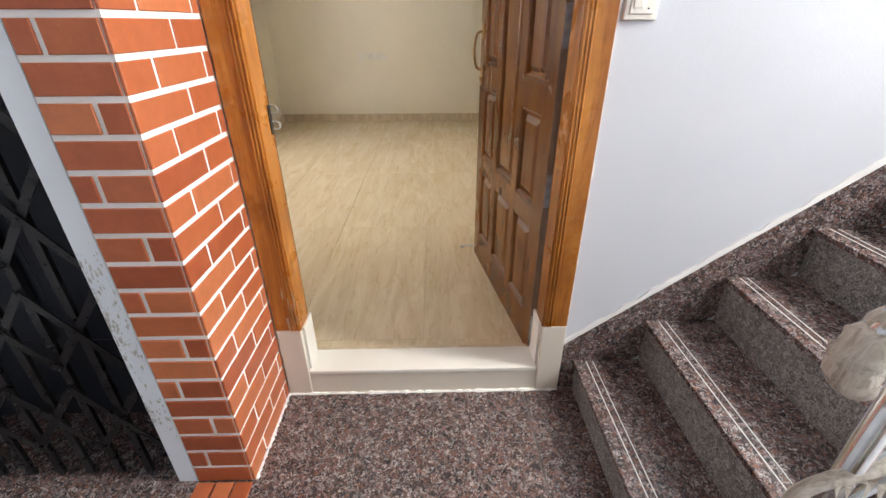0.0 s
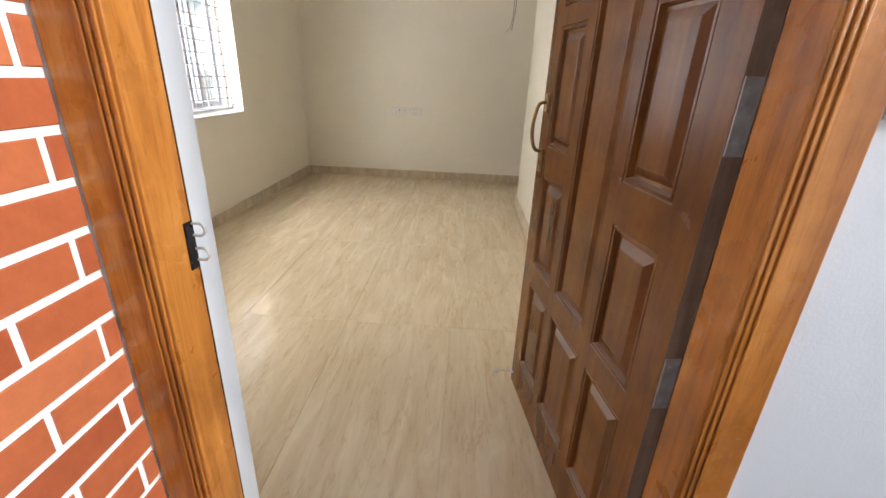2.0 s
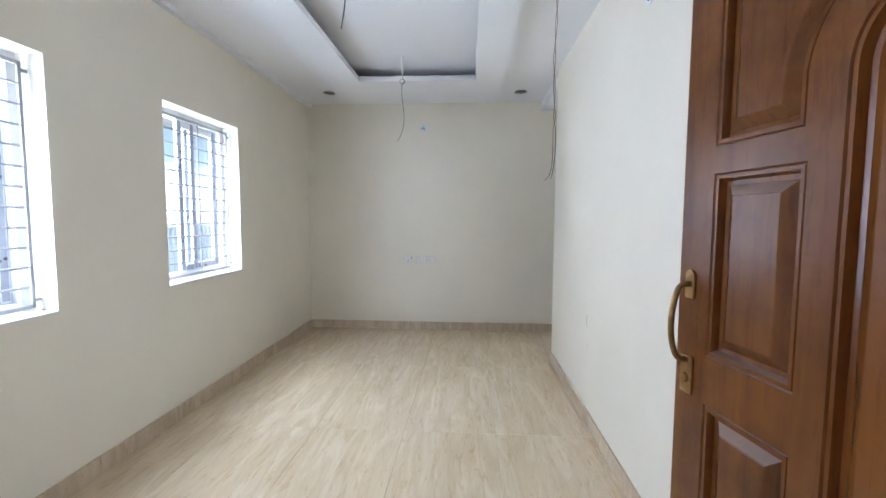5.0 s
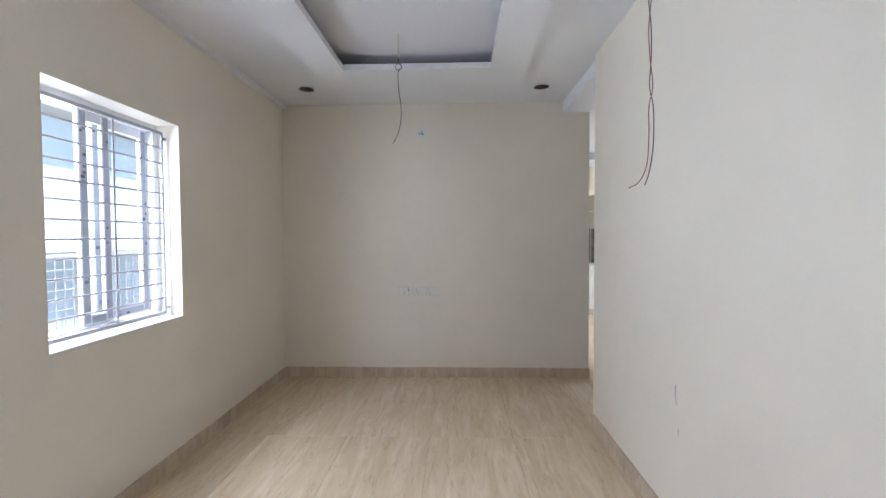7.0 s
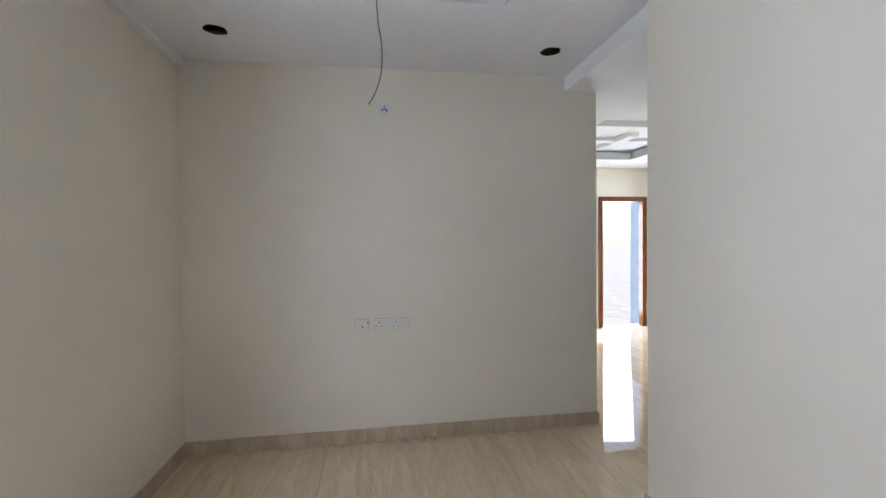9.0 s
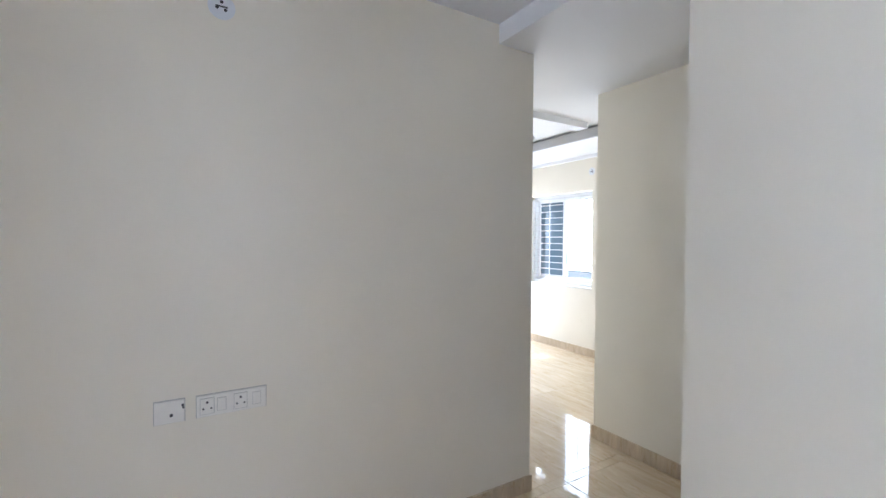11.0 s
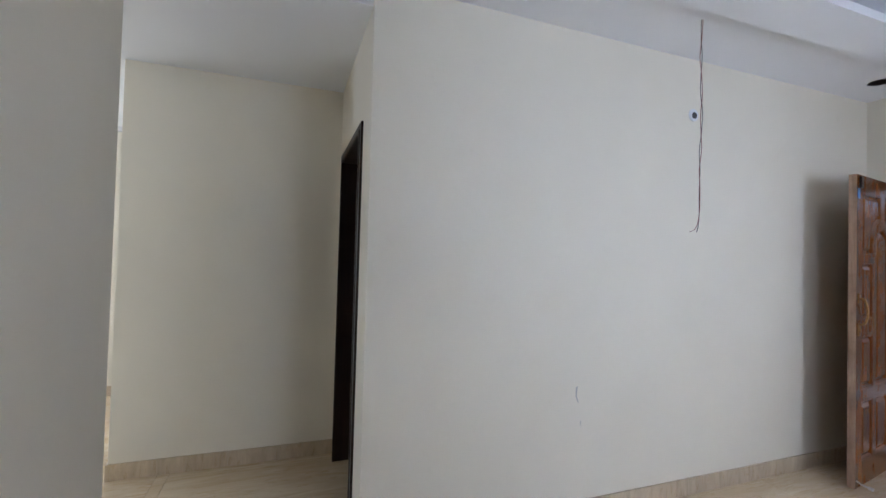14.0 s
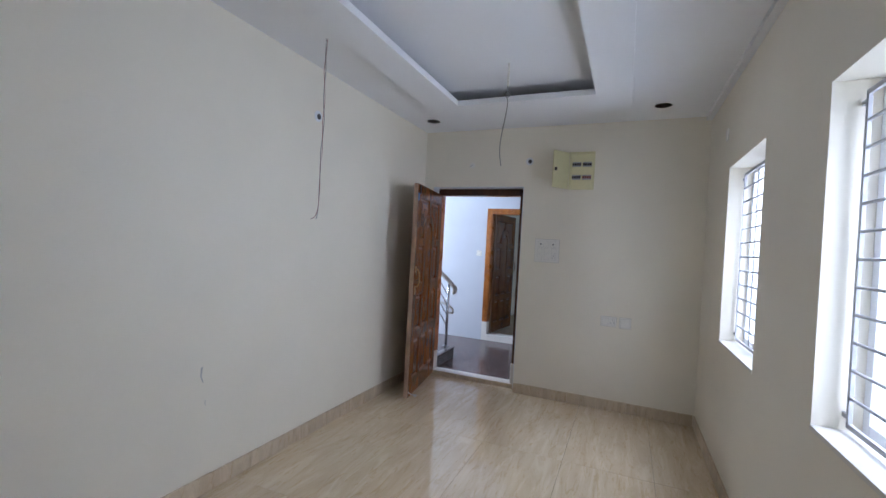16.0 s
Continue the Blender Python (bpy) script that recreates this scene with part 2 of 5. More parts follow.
PLASTIC = plain("white_plastic", (0.85, 0.82, 0.75), 0.35, 0, 0.02)
SEAM = plain("grey_shadow_seam", (0.50, 0.485, 0.45), 0.7)
GREYPL = plain("grey_slot", (0.06, 0.06, 0.06), 0.6)
DBCREAM = plain("ivory_enamel", (0.80, 0.75, 0.46), 0.4, 0, 0.03)
WIRE_B = plain("black_wire", (0.03, 0.025, 0.025), 0.5)
WIRE_R = plain("red_wire", (0.24, 0.05, 0.035), 0.5)
WIRE_G = plain("grey_wire", (0.16, 0.15, 0.135), 0.5)
HOLE_SHADE = plain("ceiling_void_shade", (0.02, 0.02, 0.02), 0.9)
WRAP = wrap_mat()
TAPE = plain("blue_tape", (0.02, 0.2, 0.5), 0.4)
OUTWALL = paint("weathered_outside_paint", (0.74, 0.77, 0.8), 0.06, 0.8)
BLUEWALL = paint("aged_pale_blue_paint", (0.50, 0.61, 0.67), 0.14, 0.8)
CONCRETE = paint("grey_concrete", (0.36, 0.35, 0.33), 0.12, 0.9, 0.4)
LEAFGREEN = plain("leaf_green", (0.05, 0.1, 0.03), 0.5, 0, 0.4, 6)
FLAKE = plain("bare_primer", (0.50, 0.51, 0.49), 0.8, 0, 0.25)
SCUFF = plain("grey_scuff", (0.52, 0.5, 0.47), 0.7)
GROUNDM = paint("dusty_ground", (0.3, 0.27, 0.23), 0.15, 0.95, 0.5)


# ---------------------------------------------------------------- mesh helpers
def add_box(bm, a, b, bevel=0.0, m=None):
    a, b = [min(p, q) for p, q in zip(a, b)], [max(p, q) for p, q in zip(a, b)]
    vs = [bm.verts.new((x, y, z)) for x in (a[0], b[0]) for y in (a[1], b[1]) for z in (a[2], b[2])]
    fs = [bm.faces.new([vs[i] for i in q]) for q in ((0, 1, 3, 2), (4, 6, 7, 5), (0, 4, 5, 1), (2, 3, 7, 6), (0, 2, 6, 4), (1, 5, 7, 3))]
    if bevel:
        es = list({e for f in fs for e in f.edges})
        r = bmesh.ops.bevel(bm, geom=es, offset=bevel, segments=2, affect="EDGES", profile=0.5)
        vs = list({v for f in r["faces"] for v in f.verts} | {v for v in vs if v.is_valid})
    if m is not None:
        bmesh.ops.transform(bm, matrix=m, verts=[v for v in vs if v.is_valid])
    return bm


def add_poly(bm, pts, depth):
    """A closed outline of 3D points pushed along depth."""
    d = Vector(depth)
    lo = [bm.verts.new(p) for p in pts]
    hi = [bm.verts.new(Vector(p) + d) for p in pts]
    bm.faces.new(lo)
    bm.faces.new(hi[::-1])
    for i in range(len(pts)):
        j = (i + 1) % len(pts)
        bm.faces.new((lo[i], lo[j], hi[j], hi[i]))
    return bm


def add_rod(bm, p, q, r, seg=10, r2=None):
    p, q = Vector(p), Vector(q)
    m = Matrix.Translation((p + q) / 2) @ (q - p).to_track_quat("Z", "Y").to_matrix().to_4x4()
    bmesh.ops.create_cone(bm, cap_ends=True, segments=seg, radius1=r, radius2=r if r2 is None else r2, depth=(q - p).length, matrix=m)
    return bm


def add_tube(bm, pts, r, seg=8, closed=False):
    pts = [Vector(p) for p in pts]
    rings = []
    up = Vector((0.13, 0.31, 0.94))
    for i, p in enumerate(pts):
        d = (pts[min(i + 1, len(pts) - 1)] - pts[max(i - 1, 0)]).normalized()
        s = d.cross(up)
        if s.length < 1e-3:
            s = d.cross(Vector((1, 0, 0)))
        s.normalize()
        t = d.cross(s)
        rr = r[i] if isinstance(r, list) else r
        rings.append([bm.verts.new(p + rr * (math.cos(a) * s + math.sin(a) * t)) for a in [k * 2 * math.pi / seg for k in range(seg)]])
    for a, b in zip(rings, rings[1:]):
        for k in range(seg):
            bm.faces.new((a[k], a[(k + 1) % seg], b[(k + 1) % seg], b[k]))
    bm.faces.new(rings[0][::-1])
    bm.faces.new(rings[-1])
    return bm


def smooth_curve(pts, n=8):
    pts = [Vector(p) for p in pts]
    out = []
    for i in range(len(pts) - 1):
        p0, p1, p2, p3 = pts[max(i - 1, 0)], pts[i], pts[i + 1], pts[min(i + 2, len(pts) - 1)]
        for k in range(n):
            t = k / n
            out.append(0.5 * ((2 * p1) + (p2 - p0) * t + (2 * p0 - 5 * p1 + 4 * p2 - p3) * t * t + (3 * p1 - p0 - 3 * p2 + p3) * t ** 3))
    out.append(pts[-1])
    return out


def finish(bm, name, material, smooth=False):
    bmesh.ops.recalc_face_normals(bm, faces=bm.faces[:])
    me = bpy.data.meshes.new(name)
    bm.to_mesh(me)
    bm.free()
    me.materials.append(material)
    if smooth:
        for p in me.polygons:
            p.use_smooth = True
    return me


def part(name, bm, material, parent=None, label="", smooth=False):
    ob = new(name, finish(bm, name, material, smooth))
    ob.parent = parent
    return tagged(ob, label)


def thing(name, label, category, m=None, group=""):
    ob = new(name)
    ob.empty_display_size = 0.05
    if m is not None:
        ob.matrix_world = m
    return tagged(ob, label, category, group)


def boxes(*list_of):
    bm = bmesh.new()
    for a, b in list_of:
        add_box(bm, a, b)
    return bm


def structure(name, bm, material, label, category="wall"):
    return tagged(new(name, finish(bm, name, material)), label, category, kind="structure")


# ---------------------------------------------------------------- plan
XL, XR = -2.215, 0.603          # living room side walls
YS, YF = 1.335, 6.40            # door wall and far wall, inner faces
YE = 5.297                       # end of the right wall
XP0, XP1 = 0.90, 1.827           # passage between far wall's end and the opposite wall
ZC, ZP = 2.788, 2.678           # living room and passage ceilings
LAND = -0.075                   # stair landing
YO = 1.10                       # landing face of the door wall
YB = -1.22                      # wall across the landing
HX, HY = 3.70, 9.84             # hall
TOP = 3.0
W2, W1 = (3.845, 4.757), (2.20, 3.065)
WZ = (0.925, 2.165)

# floors
structure("floor", boxes(((XL - 0.23, 1.21, -0.15), (HX + 0.2, HY + 0.2, -0.012))), GROUT, "cream travertine-look tiled floor with tight joints", "floor")
structure("landing_floor", boxes(((-2.2, YB - 0.1, -0.25), (3.6, YO - 0.01, LAND - 0.004))), STRIPE, "brown speckled granite stair landing floor", "floor")
structure("neighbour_floor", boxes(((-2.2, YB - 4.2, -0.2), (3.6, YB - 0.1, 0.0))), TILE, "cream tiled floor of the flat across", "floor")
structure("ground", boxes(((-400, -400, -6.6), (400, 400, -6.4))), GROUNDM, "dusty bare ground far below", "ground")

# living room walls
structure("wall_west", boxes(((XL - 0.23, YO, -0.1), (XL, W1[0], TOP)), ((XL - 0.23, W1[0], -0.1), (XL, W1[1], WZ[0])), ((XL - 0.23, W1[0], WZ[1]), (XL, W1[1], TOP)),
          ((XL - 0.23, W1[1], -0.1), (XL, W2[0], TOP)), ((XL - 0.23, W2[0], -0.1), (XL, W2[1], WZ[0])), ((XL - 0.23, W2[0], WZ[1]), (XL, W2[1], TOP)),
          ((XL - 0.23, W2[1], -0.1), (XL, YF + 0.2, TOP))), CREAM, "cream painted wall with two window openings")
structure("wall_north", boxes(((XL, YF, -0.1), (XP0, YF + 0.2, TOP)), ((XP0 - 0.2, YF + 0.2, -0.1), (XP0, HY + 0.2, TOP))), CREAM, "plain cream painted end wall")
PD = (0.838, 1.735, 2.175)        # passage door opening
structure("wall_east", boxes(((XR, YS, -0.1), (XR + 0.13, YE - 0.11, TOP)), ((XR, YE - 0.11, -0.1), (PD[0], YE, TOP)), ((PD[0], YE - 0.11, PD[2]), (PD[1], YE, TOP)),
          ((PD[1], YE - 0.11, -0.1), (XP1, YE, TOP))), CREAM, "cream painted side wall ending at a passage")
structure("wall_passage", boxes(((XP1, 3.4, -0.1), (XP1 + 0.13, 6.672, TOP)), ((XP1 + 0.13, 6.54, -0.1), (HX + 0.2, 6.672, TOP))), CREAM, "cream painted passage wall with a sharp corner")
structure("wall_bathroom", boxes(((XR + 0.13, 3.4, -0.1), (XP1, 3.5, TOP))), CREAM, "plain wall of the unlit side room")
DX = (-0.552, 0.487, 2.165)      # doorway through the door wall, inner leaf
structure("wall_south", boxes(((XL, 1.205, -0.1), (DX[0], YS, TOP)), ((DX[0], 1.205, DX[2]), (DX[1], YS, TOP)), ((DX[1], 1.205, -0.1), (XR + 0.13, YS, TOP))), CREAM, "cream painted wall around the entrance doorway")
FX = (-0.585, 0.538, 2.185)     # outer size of the teak door frame
structure("wall_landing", boxes(((-2.0, YO, -0.2), (FX[0], 1.205, TOP + 2)), ((FX[0], YO, FX[2]), (FX[1], 1.205, TOP + 2)), ((FX[1], YO, -0.2), (3.6, 1.205, TOP + 2))), COOL, "bluish white stairwell wall, scuffed")
structure("doorway_reveal", boxes(((DX[0] - 0.0, 1.186, 0.04), (DX[0] + 0.004, YS + 0.002, DX[2])), ((DX[1] - 0.004, 1.186, 0.04), (DX[1], YS + 0.002, DX[2])), ((DX[0], 1.186, DX[2] - 0.004), (DX[1], YS + 0.002, DX[2]))), BLUEWHITE, "bluish white plaster reveal of the doorway", "trim")

# hall shell
HW = (8.26, 9.50, 0.885, 2.215)
structure("wall_hall_east", boxes(((HX, 6.5, -0.1), (HX + 0.23, HW[0], TOP)), ((HX, HW[0], -0.1), (HX + 0.23, HW[1], HW[2])), ((HX, HW[0], HW[3]), (HX + 0.23, HW[1], TOP)), ((HX, HW[1], -0.1), (HX + 0.23, HY + 0.2, TOP))), CREAM, "cream hall wall with a wide window opening")
HD = (2.78, 3.66, 2.2)
KX = (1.2, 2.34, 2.18)           # kitchen recess in the hall end wall
structure("wall_hall_north", boxes(((XP0, HY, -0.1), (KX[0], HY + 0.2, TOP)), ((KX[0], HY, KX[2]), (KX[1], HY + 0.2, TOP)), ((KX[1], HY, -0.1), (HD[0], HY + 0.2, TOP)), ((HD[0], HY, HD[2]), (HD[1], HY + 0.2, TOP)), ((HD[1], HY, -0.1), (HX, HY + 0.2, TOP))), CREAM, "cream hall end wall with a balcony doorway")

structure("wall_kitchen", boxes(((KX[0] - 0.1, HY + 0.2, -0.1), (KX[0], HY + 0.45, TOP)), ((KX[1], HY + 0.2, -0.1), (KX[1] + 0.1, HY + 0.45, TOP)), ((KX[0] - 0.1, HY + 0.45, -0.1), (KX[1] + 0.1, HY + 0.55, TOP)), ((KX[0], HY + 0.2, KX[2] + 0.1), (KX[1], HY + 0.45, TOP)), ((KX[0], HY + 0.2, -0.1), (KX[1], HY + 0.45, 0))), CREAM, "cream walls of the kitchen recess")
# unseen slab added over the hall window to keep the floor's sun patch small
structure("added_sunshade", boxes(((HX + 0.23, HW[0] - 0.2, HW[3] + 0.06), (HX + 0.80, HW[1] + 0.2, HW[3] + 0.13))), OUTWALL, "unseen slab added over the hall window to trim the sun", "trim")

# landing shell
structure("wall_lift", boxes(((-2.0, 0.745, -0.2), (-1.75, YO, TOP + 2)), ((-1.75, 0.745, 2.1), (-0.845, YO, TOP + 2)), ((-0.845, 0.72, -0.2), (-0.62, YO, TOP + 2))), COOL, "bluish white lift wall beside the entrance")
structure("wall_landing_west", boxes(((-2.2, YB, -0.2), (-2.0, YO, TOP + 2))), COOL, "plain white landing wall")
D2 = (-0.39, 0.635, 2.17)
structure("wall_across", boxes(((-2.2, YB - 0.2, -0.2), (D2[0], YB, TOP + 2)), ((D2[0], YB - 0.2, D2[2]), (D2[1], YB, TOP + 2)), ((D2[1], YB - 0.2, -0.2), (3.6, YB, TOP + 2))), COOL, "bluish white wall across the landing")
structure("wall_stairwell", boxes(((3.6, YB, -0.2), (3.8, YO, 1.2)), ((3.6, YB, 3.0), (3.8, YO, TOP + 2))), COOL, "white stairwell end wall with a wide opening")
structure("wall_neighbour_room", boxes(((-2.3, YB - 4.4, 0), (3.7, YB - 4.2, TOP)), ((-2.4, YB - 4.4, 0), (-2.2, YB - 0.2, 0.9)), ((-2.4, YB - 4.4, 2.2), (-2.2, YB - 0.2, TOP)), ((0.74, YB - 4.2, 0), (0.86, YB - 0.2, TOP))), CREAM, "cream walls of the flat across")


# ---------------------------------------------------------------- ceilings
def plate(bm, x0, x1, y0, y1, z, hole=None, r=0.068, seg=32):
    """A rectangle facing down, with a round hole if one is given."""
    if hole is None:
        bm.faces.new([bm.verts.new(p) for p in ((x0, y0, z), (x0, y1, z), (x1, y1, z), (x1, y0, z))])
        return
    cx, cy = hole
    angles = sorted({k * 2 * math.pi / seg for k in range(seg)} | {math.atan2(y - cy, x - cx) % (2 * math.pi) for x in (x0, x1) for y in (y0, y1)})
    ins, outs, ups = [], [], []
    for a in angles:
        c, s = math.cos(a), math.sin(a)
        k = min([((x1 if c > 0 else x0) - cx) / c if abs(c) > 1e-9 else 1e9, ((y1 if s > 0 else y0) - cy) / s if abs(s) > 1e-9 else 1e9])
        rr = r * (1 + 0.03 * math.sin(5 * a + cx))
        ins.append(bm.verts.new((cx + rr * c, cy + rr * s, z)))
        ups.append(bm.verts.new((cx + rr * c, cy + rr * s, z + 0.004)))
        outs.append(bm.verts.new((cx + k * c, cy + k * s, z)))
    n = len(angles)
    for i in range(n):
        j = (i + 1) % n
        bm.faces.new((ins[i], ins[j], outs[j], outs[i]))
        bm.faces.new((ins[i], ups[i], ups[j], ins[j]))


RO = (-1.555, 0.10, 2.03, 5.585)     # tray border, outer
RI = (-1.297, -0.168, 2.34, 5.33)  # tray border, inner
ZR = 2.720
bm = bmesh.new()
plate(bm, XL, RO[0], YS, RO[2], ZC, (-1.797, 1.735))
plate(bm, RO[0], -0.2, YS, RO[2], ZC)
plate(bm, -0.2, XR + 0.03, YS, RO[2], ZC, (0.344, 1.735))
plate(bm, XL, RO[0], RO[2], RO[3], ZC)
plate(bm, RO[1], XR + 0.03, RO[2], RO[3], ZC)
plate(bm, XL, RO[0], RO[3], YF, ZC, (-1.795, 5.935))
plate(bm, RO[0], -0.2, RO[3], YF, ZC)
plate(bm, -0.2, XR + 0.03, RO[3], YF, ZC, (0.338, 5.972))
# lowered tray border
for a, b in (((RO[0], RO[2], ZR), (RI[0], RO[3], ZR + 0.045)), ((RI[1], RO[2], ZR), (RO[1], RO[3], ZR + 0.045)), ((RI[0], RO[2], ZR), (RI[1], RI[2], ZR + 0.045)), ((RI[0], RI[3], ZR), (RI[1], RO[3], ZR + 0.045))):
    add_box(bm, a, b)
for a, b in (((RO[0], RO[2], ZR + 0.046), (RO[0] + 0.01, RO[3], 2.854)), ((RO[1] - 0.01, RO[2], ZR + 0.046), (RO[1], RO[3], 2.854)), ((RO[0], RO[2], ZR + 0.046), (RO[1], RO[2] + 0.01, 2.854)), ((RO[0], RO[3] - 0.01, ZR + 0.046), (RO[1], RO[3], 2.854))):
    add_box(bm, a, b)
# upper panel of the tray
add_box(bm, (RO[0], RO[2], 2.855), (RO[1], RO[3], 2.875))
# narrow drop along the window wall and the step down into the passage
add_box(bm, (XL, YS, ZC - 0.035), (XL + 0.045, YF, ZC - 0.001))
add_box(bm, (XR + 0.03, YE - 0.0, ZP), (XP1, 7.1, ZP + 0.2))
tagged(new("ceiling", finish(bm, "ceiling", CEIL)), "white plaster tray ceiling with cut-out lamp holes", "ceiling", kind="structure")
# Near-black colour carries the void's darkness; the last slab shades the stairwell
structure("ceiling_slab", boxes(((XL - 0.3, YS - 0.2, TOP), (HX + 0.3, HY + 0.3, TOP + 0.15)), ((-2.4, YB - 4.4, TOP), (3.8, YB - 0.2, TOP + 0.1)), ((-2.3, YB - 0.2, TOP + 2), (3.9, YS, TOP + 2.1))), HOLE_SHADE, "rough slab above the false ceiling, void darkness in its colour", "ceiling")
# hall ceiling: soffit, lower border, strips
bm = bmesh.new()
add_box(bm, (XP0, 7.1, 2.80), (HX, HY, 2.83))
add_box(bm, (XP0, 7.1, ZP), (XP0 + 0.5, HY, ZP + 0.1))
add_box(bm, (2.90, 6.68, ZP), (HX, HY, ZP + 0.07))
add_box(bm, (XP1, 6.68, ZP), (2.90, 7.1, ZP + 0.07))
add_box(bm, (XP0, HY - 0.75, ZP), (2.90, HY, ZP + 0.07))
add_box(bm, (1.5, 7.55, 2.735), (2.75, 7.68, 2.80))
add_box(bm, (1.9, 8.3, 2.755), (2.7, 8.42, 2.80))
add_box(bm, (2.2, 8.0, 2.745), (2.32, 8.8, 2.80))
add_box(bm, (HX - 0.05, 6.68, ZP - 0.04), (HX, HY, ZP - 0.001))
tagged(new("ceiling_hall", finish(bm, "ceiling_hall", CEIL)), "white hall false ceiling with raised strips", "ceiling", kind="structure")
# Grey strips draw the cove's dark shadow line in colour
structure("cove_shadow_strip", boxes(((2.885, 7.1, ZP - 0.004), (2.915, HY - 0.75, ZP + 0.10)), ((XP0 + 0.5, HY - 0.765, ZP - 0.004), (2.885, HY - 0.735, ZP + 0.10))), COVE, "grey strip painted as the shadow line of the hall ceiling cove", "trim")


# ---------------------------------------------------------------- doors
def arc(cx, cz, r, a0, a1, n=10):
    return [(cx + r * math.cos(radians(a0 + (a1 - a0) * i / n)), cz + r * math.sin(radians(a0 + (a1 - a0) * i / n))) for i in range(n + 1)]


def inset(poly, d):
    """Outline moved inwards by d (counter-clockwise 2D points)."""
    out = []
    n = len(poly)
    for i in range(n):
        p, q, r = Vector(poly[i - 1]), Vector(poly[i]), Vector(poly[(i + 1) % n])
        e1, e2 = (q - p).normalized(), (r - q).normalized()
        n1, n2 = Vector((-e1.y, e1.x)), Vector((-e2.y, e2.x))
        b = (n1 + n2)
        b = b / max(0.35, 1 + n1.dot(n2))
        out.append((q.x + b.x * d, q.y + b.y * d))
    return out


LW, LH, LT = 0.935, 2.06, 0.042


def panel_outlines():
    c0, c1, c2 = (0.095, 0.297), (0.352, 0.586), (0.64, 0.843)
    rect = lambda x0, x1, z0, z1: [(x0, z0), (x1, z0), (x1, z1), (x0, z1)]
    out = []
    for x0, x1 in (c0, c1, c2):
        out.append(rect(x0, x1, 0.16, 0.55))
    for x0, x1 in (c0, c2):
        out.append(rect(x0, x1, 0.63, 0.985))
        out.append(rect(x0, x1, 1.09, 1.475))
    cx, zs = sum(c1) / 2, 1.60
    out.append([(c1[0], 0.635), (c1[1], 0.635)] + arc(cx, zs, 0.117, 0, 180, 30))
    # top panels follow the arch
    r = 0.18
    curve = [p for p in arc(cx, zs, r, 6, 80, 18)]
    out.append([(curve[0][0], 1.53), (c2[1], 1.53), (c2[1], 1.95), (curve[-1][0], 1.95)] + curve[::-1])
    mir = [(2 * cx - x, z) for x, z in out[-1]][::-1]
    out.append(mir)
    return out


def door_leaf(name, label, m):
    """Leaf in its own plane: x from the hinge to the free edge, y through it, z up."""
    ob = thing(name, label, "door", m, "panelled doors")
    outlines = panel_outlines()
    # frame: rails and stiles with the panel openings cut through
    bm = bmesh.new()
    for y, flip in ((-LT / 2, 1), (LT / 2, -1)):
        outer = [bm.verts.new((x, y, z)) for x, z in ((0, 0), (LW, 0), (LW, LH), (0, LH))]
        edges = [bm.edges.new((outer[i], outer[(i + 1) % 4])) for i in range(4)]
        for o in outlines:
            vs = [bm.verts.new((x, y, z)) for x, z in o]
            inner = [bm.verts.new((x, y * 0.45, z)) for x, z in inset(o, 0.007)]
            edges += [bm.edges.new((vs[i], vs[(i + 1) % len(vs)])) for i in range(len(vs))]
            for i in range(len(vs)):
                j = (i + 1) % len(vs)
                bm.faces.new((vs[i], vs[j], inner[j], inner[i]))
        bmesh.ops.triangle_fill(bm, use_beauty=True, use_dissolve=False, edges=edges, normal=(0, -flip, 0))
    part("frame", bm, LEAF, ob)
    bm = bmesh.new()
    for a, b in (((0, -LT / 2, 0), (0.0015, LT / 2, LH)), ((LW - 0.0015, -LT / 2, 0), (LW, LT / 2, LH)), ((0, -LT / 2, -0.001), (LW, LT / 2, 0.001)), ((0, -LT / 2, LH - 0.001), (LW, LT / 2, LH + 0.001))):
        add_box(bm, a, b)
    part("edge", bm, LEAF_EDGE, ob, "bare worn wooden edge")
    for o in outlines:
        bm = bmesh.new()
        for s in (-1, 1):
            rows = []
            for d, y in ((0.0, 0.0115), (0.005, 0.0195), (0.012, 0.0195), (0.017, 0.005), (0.026, 0.004), (0.046, 0.017), (0.049, 0.0182)):
                rows.append([bm.verts.new((x, s * y, z)) for x, z in inset(o, d)])
            for p, q in zip(rows, rows[1:]):
                for i in range(len(p)):
                    j = (i + 1) % len(p)
                    bm.faces.new((p[i], p[j], q[j], q[i]))
            bm.faces.new(rows[-1])
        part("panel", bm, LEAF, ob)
    return ob


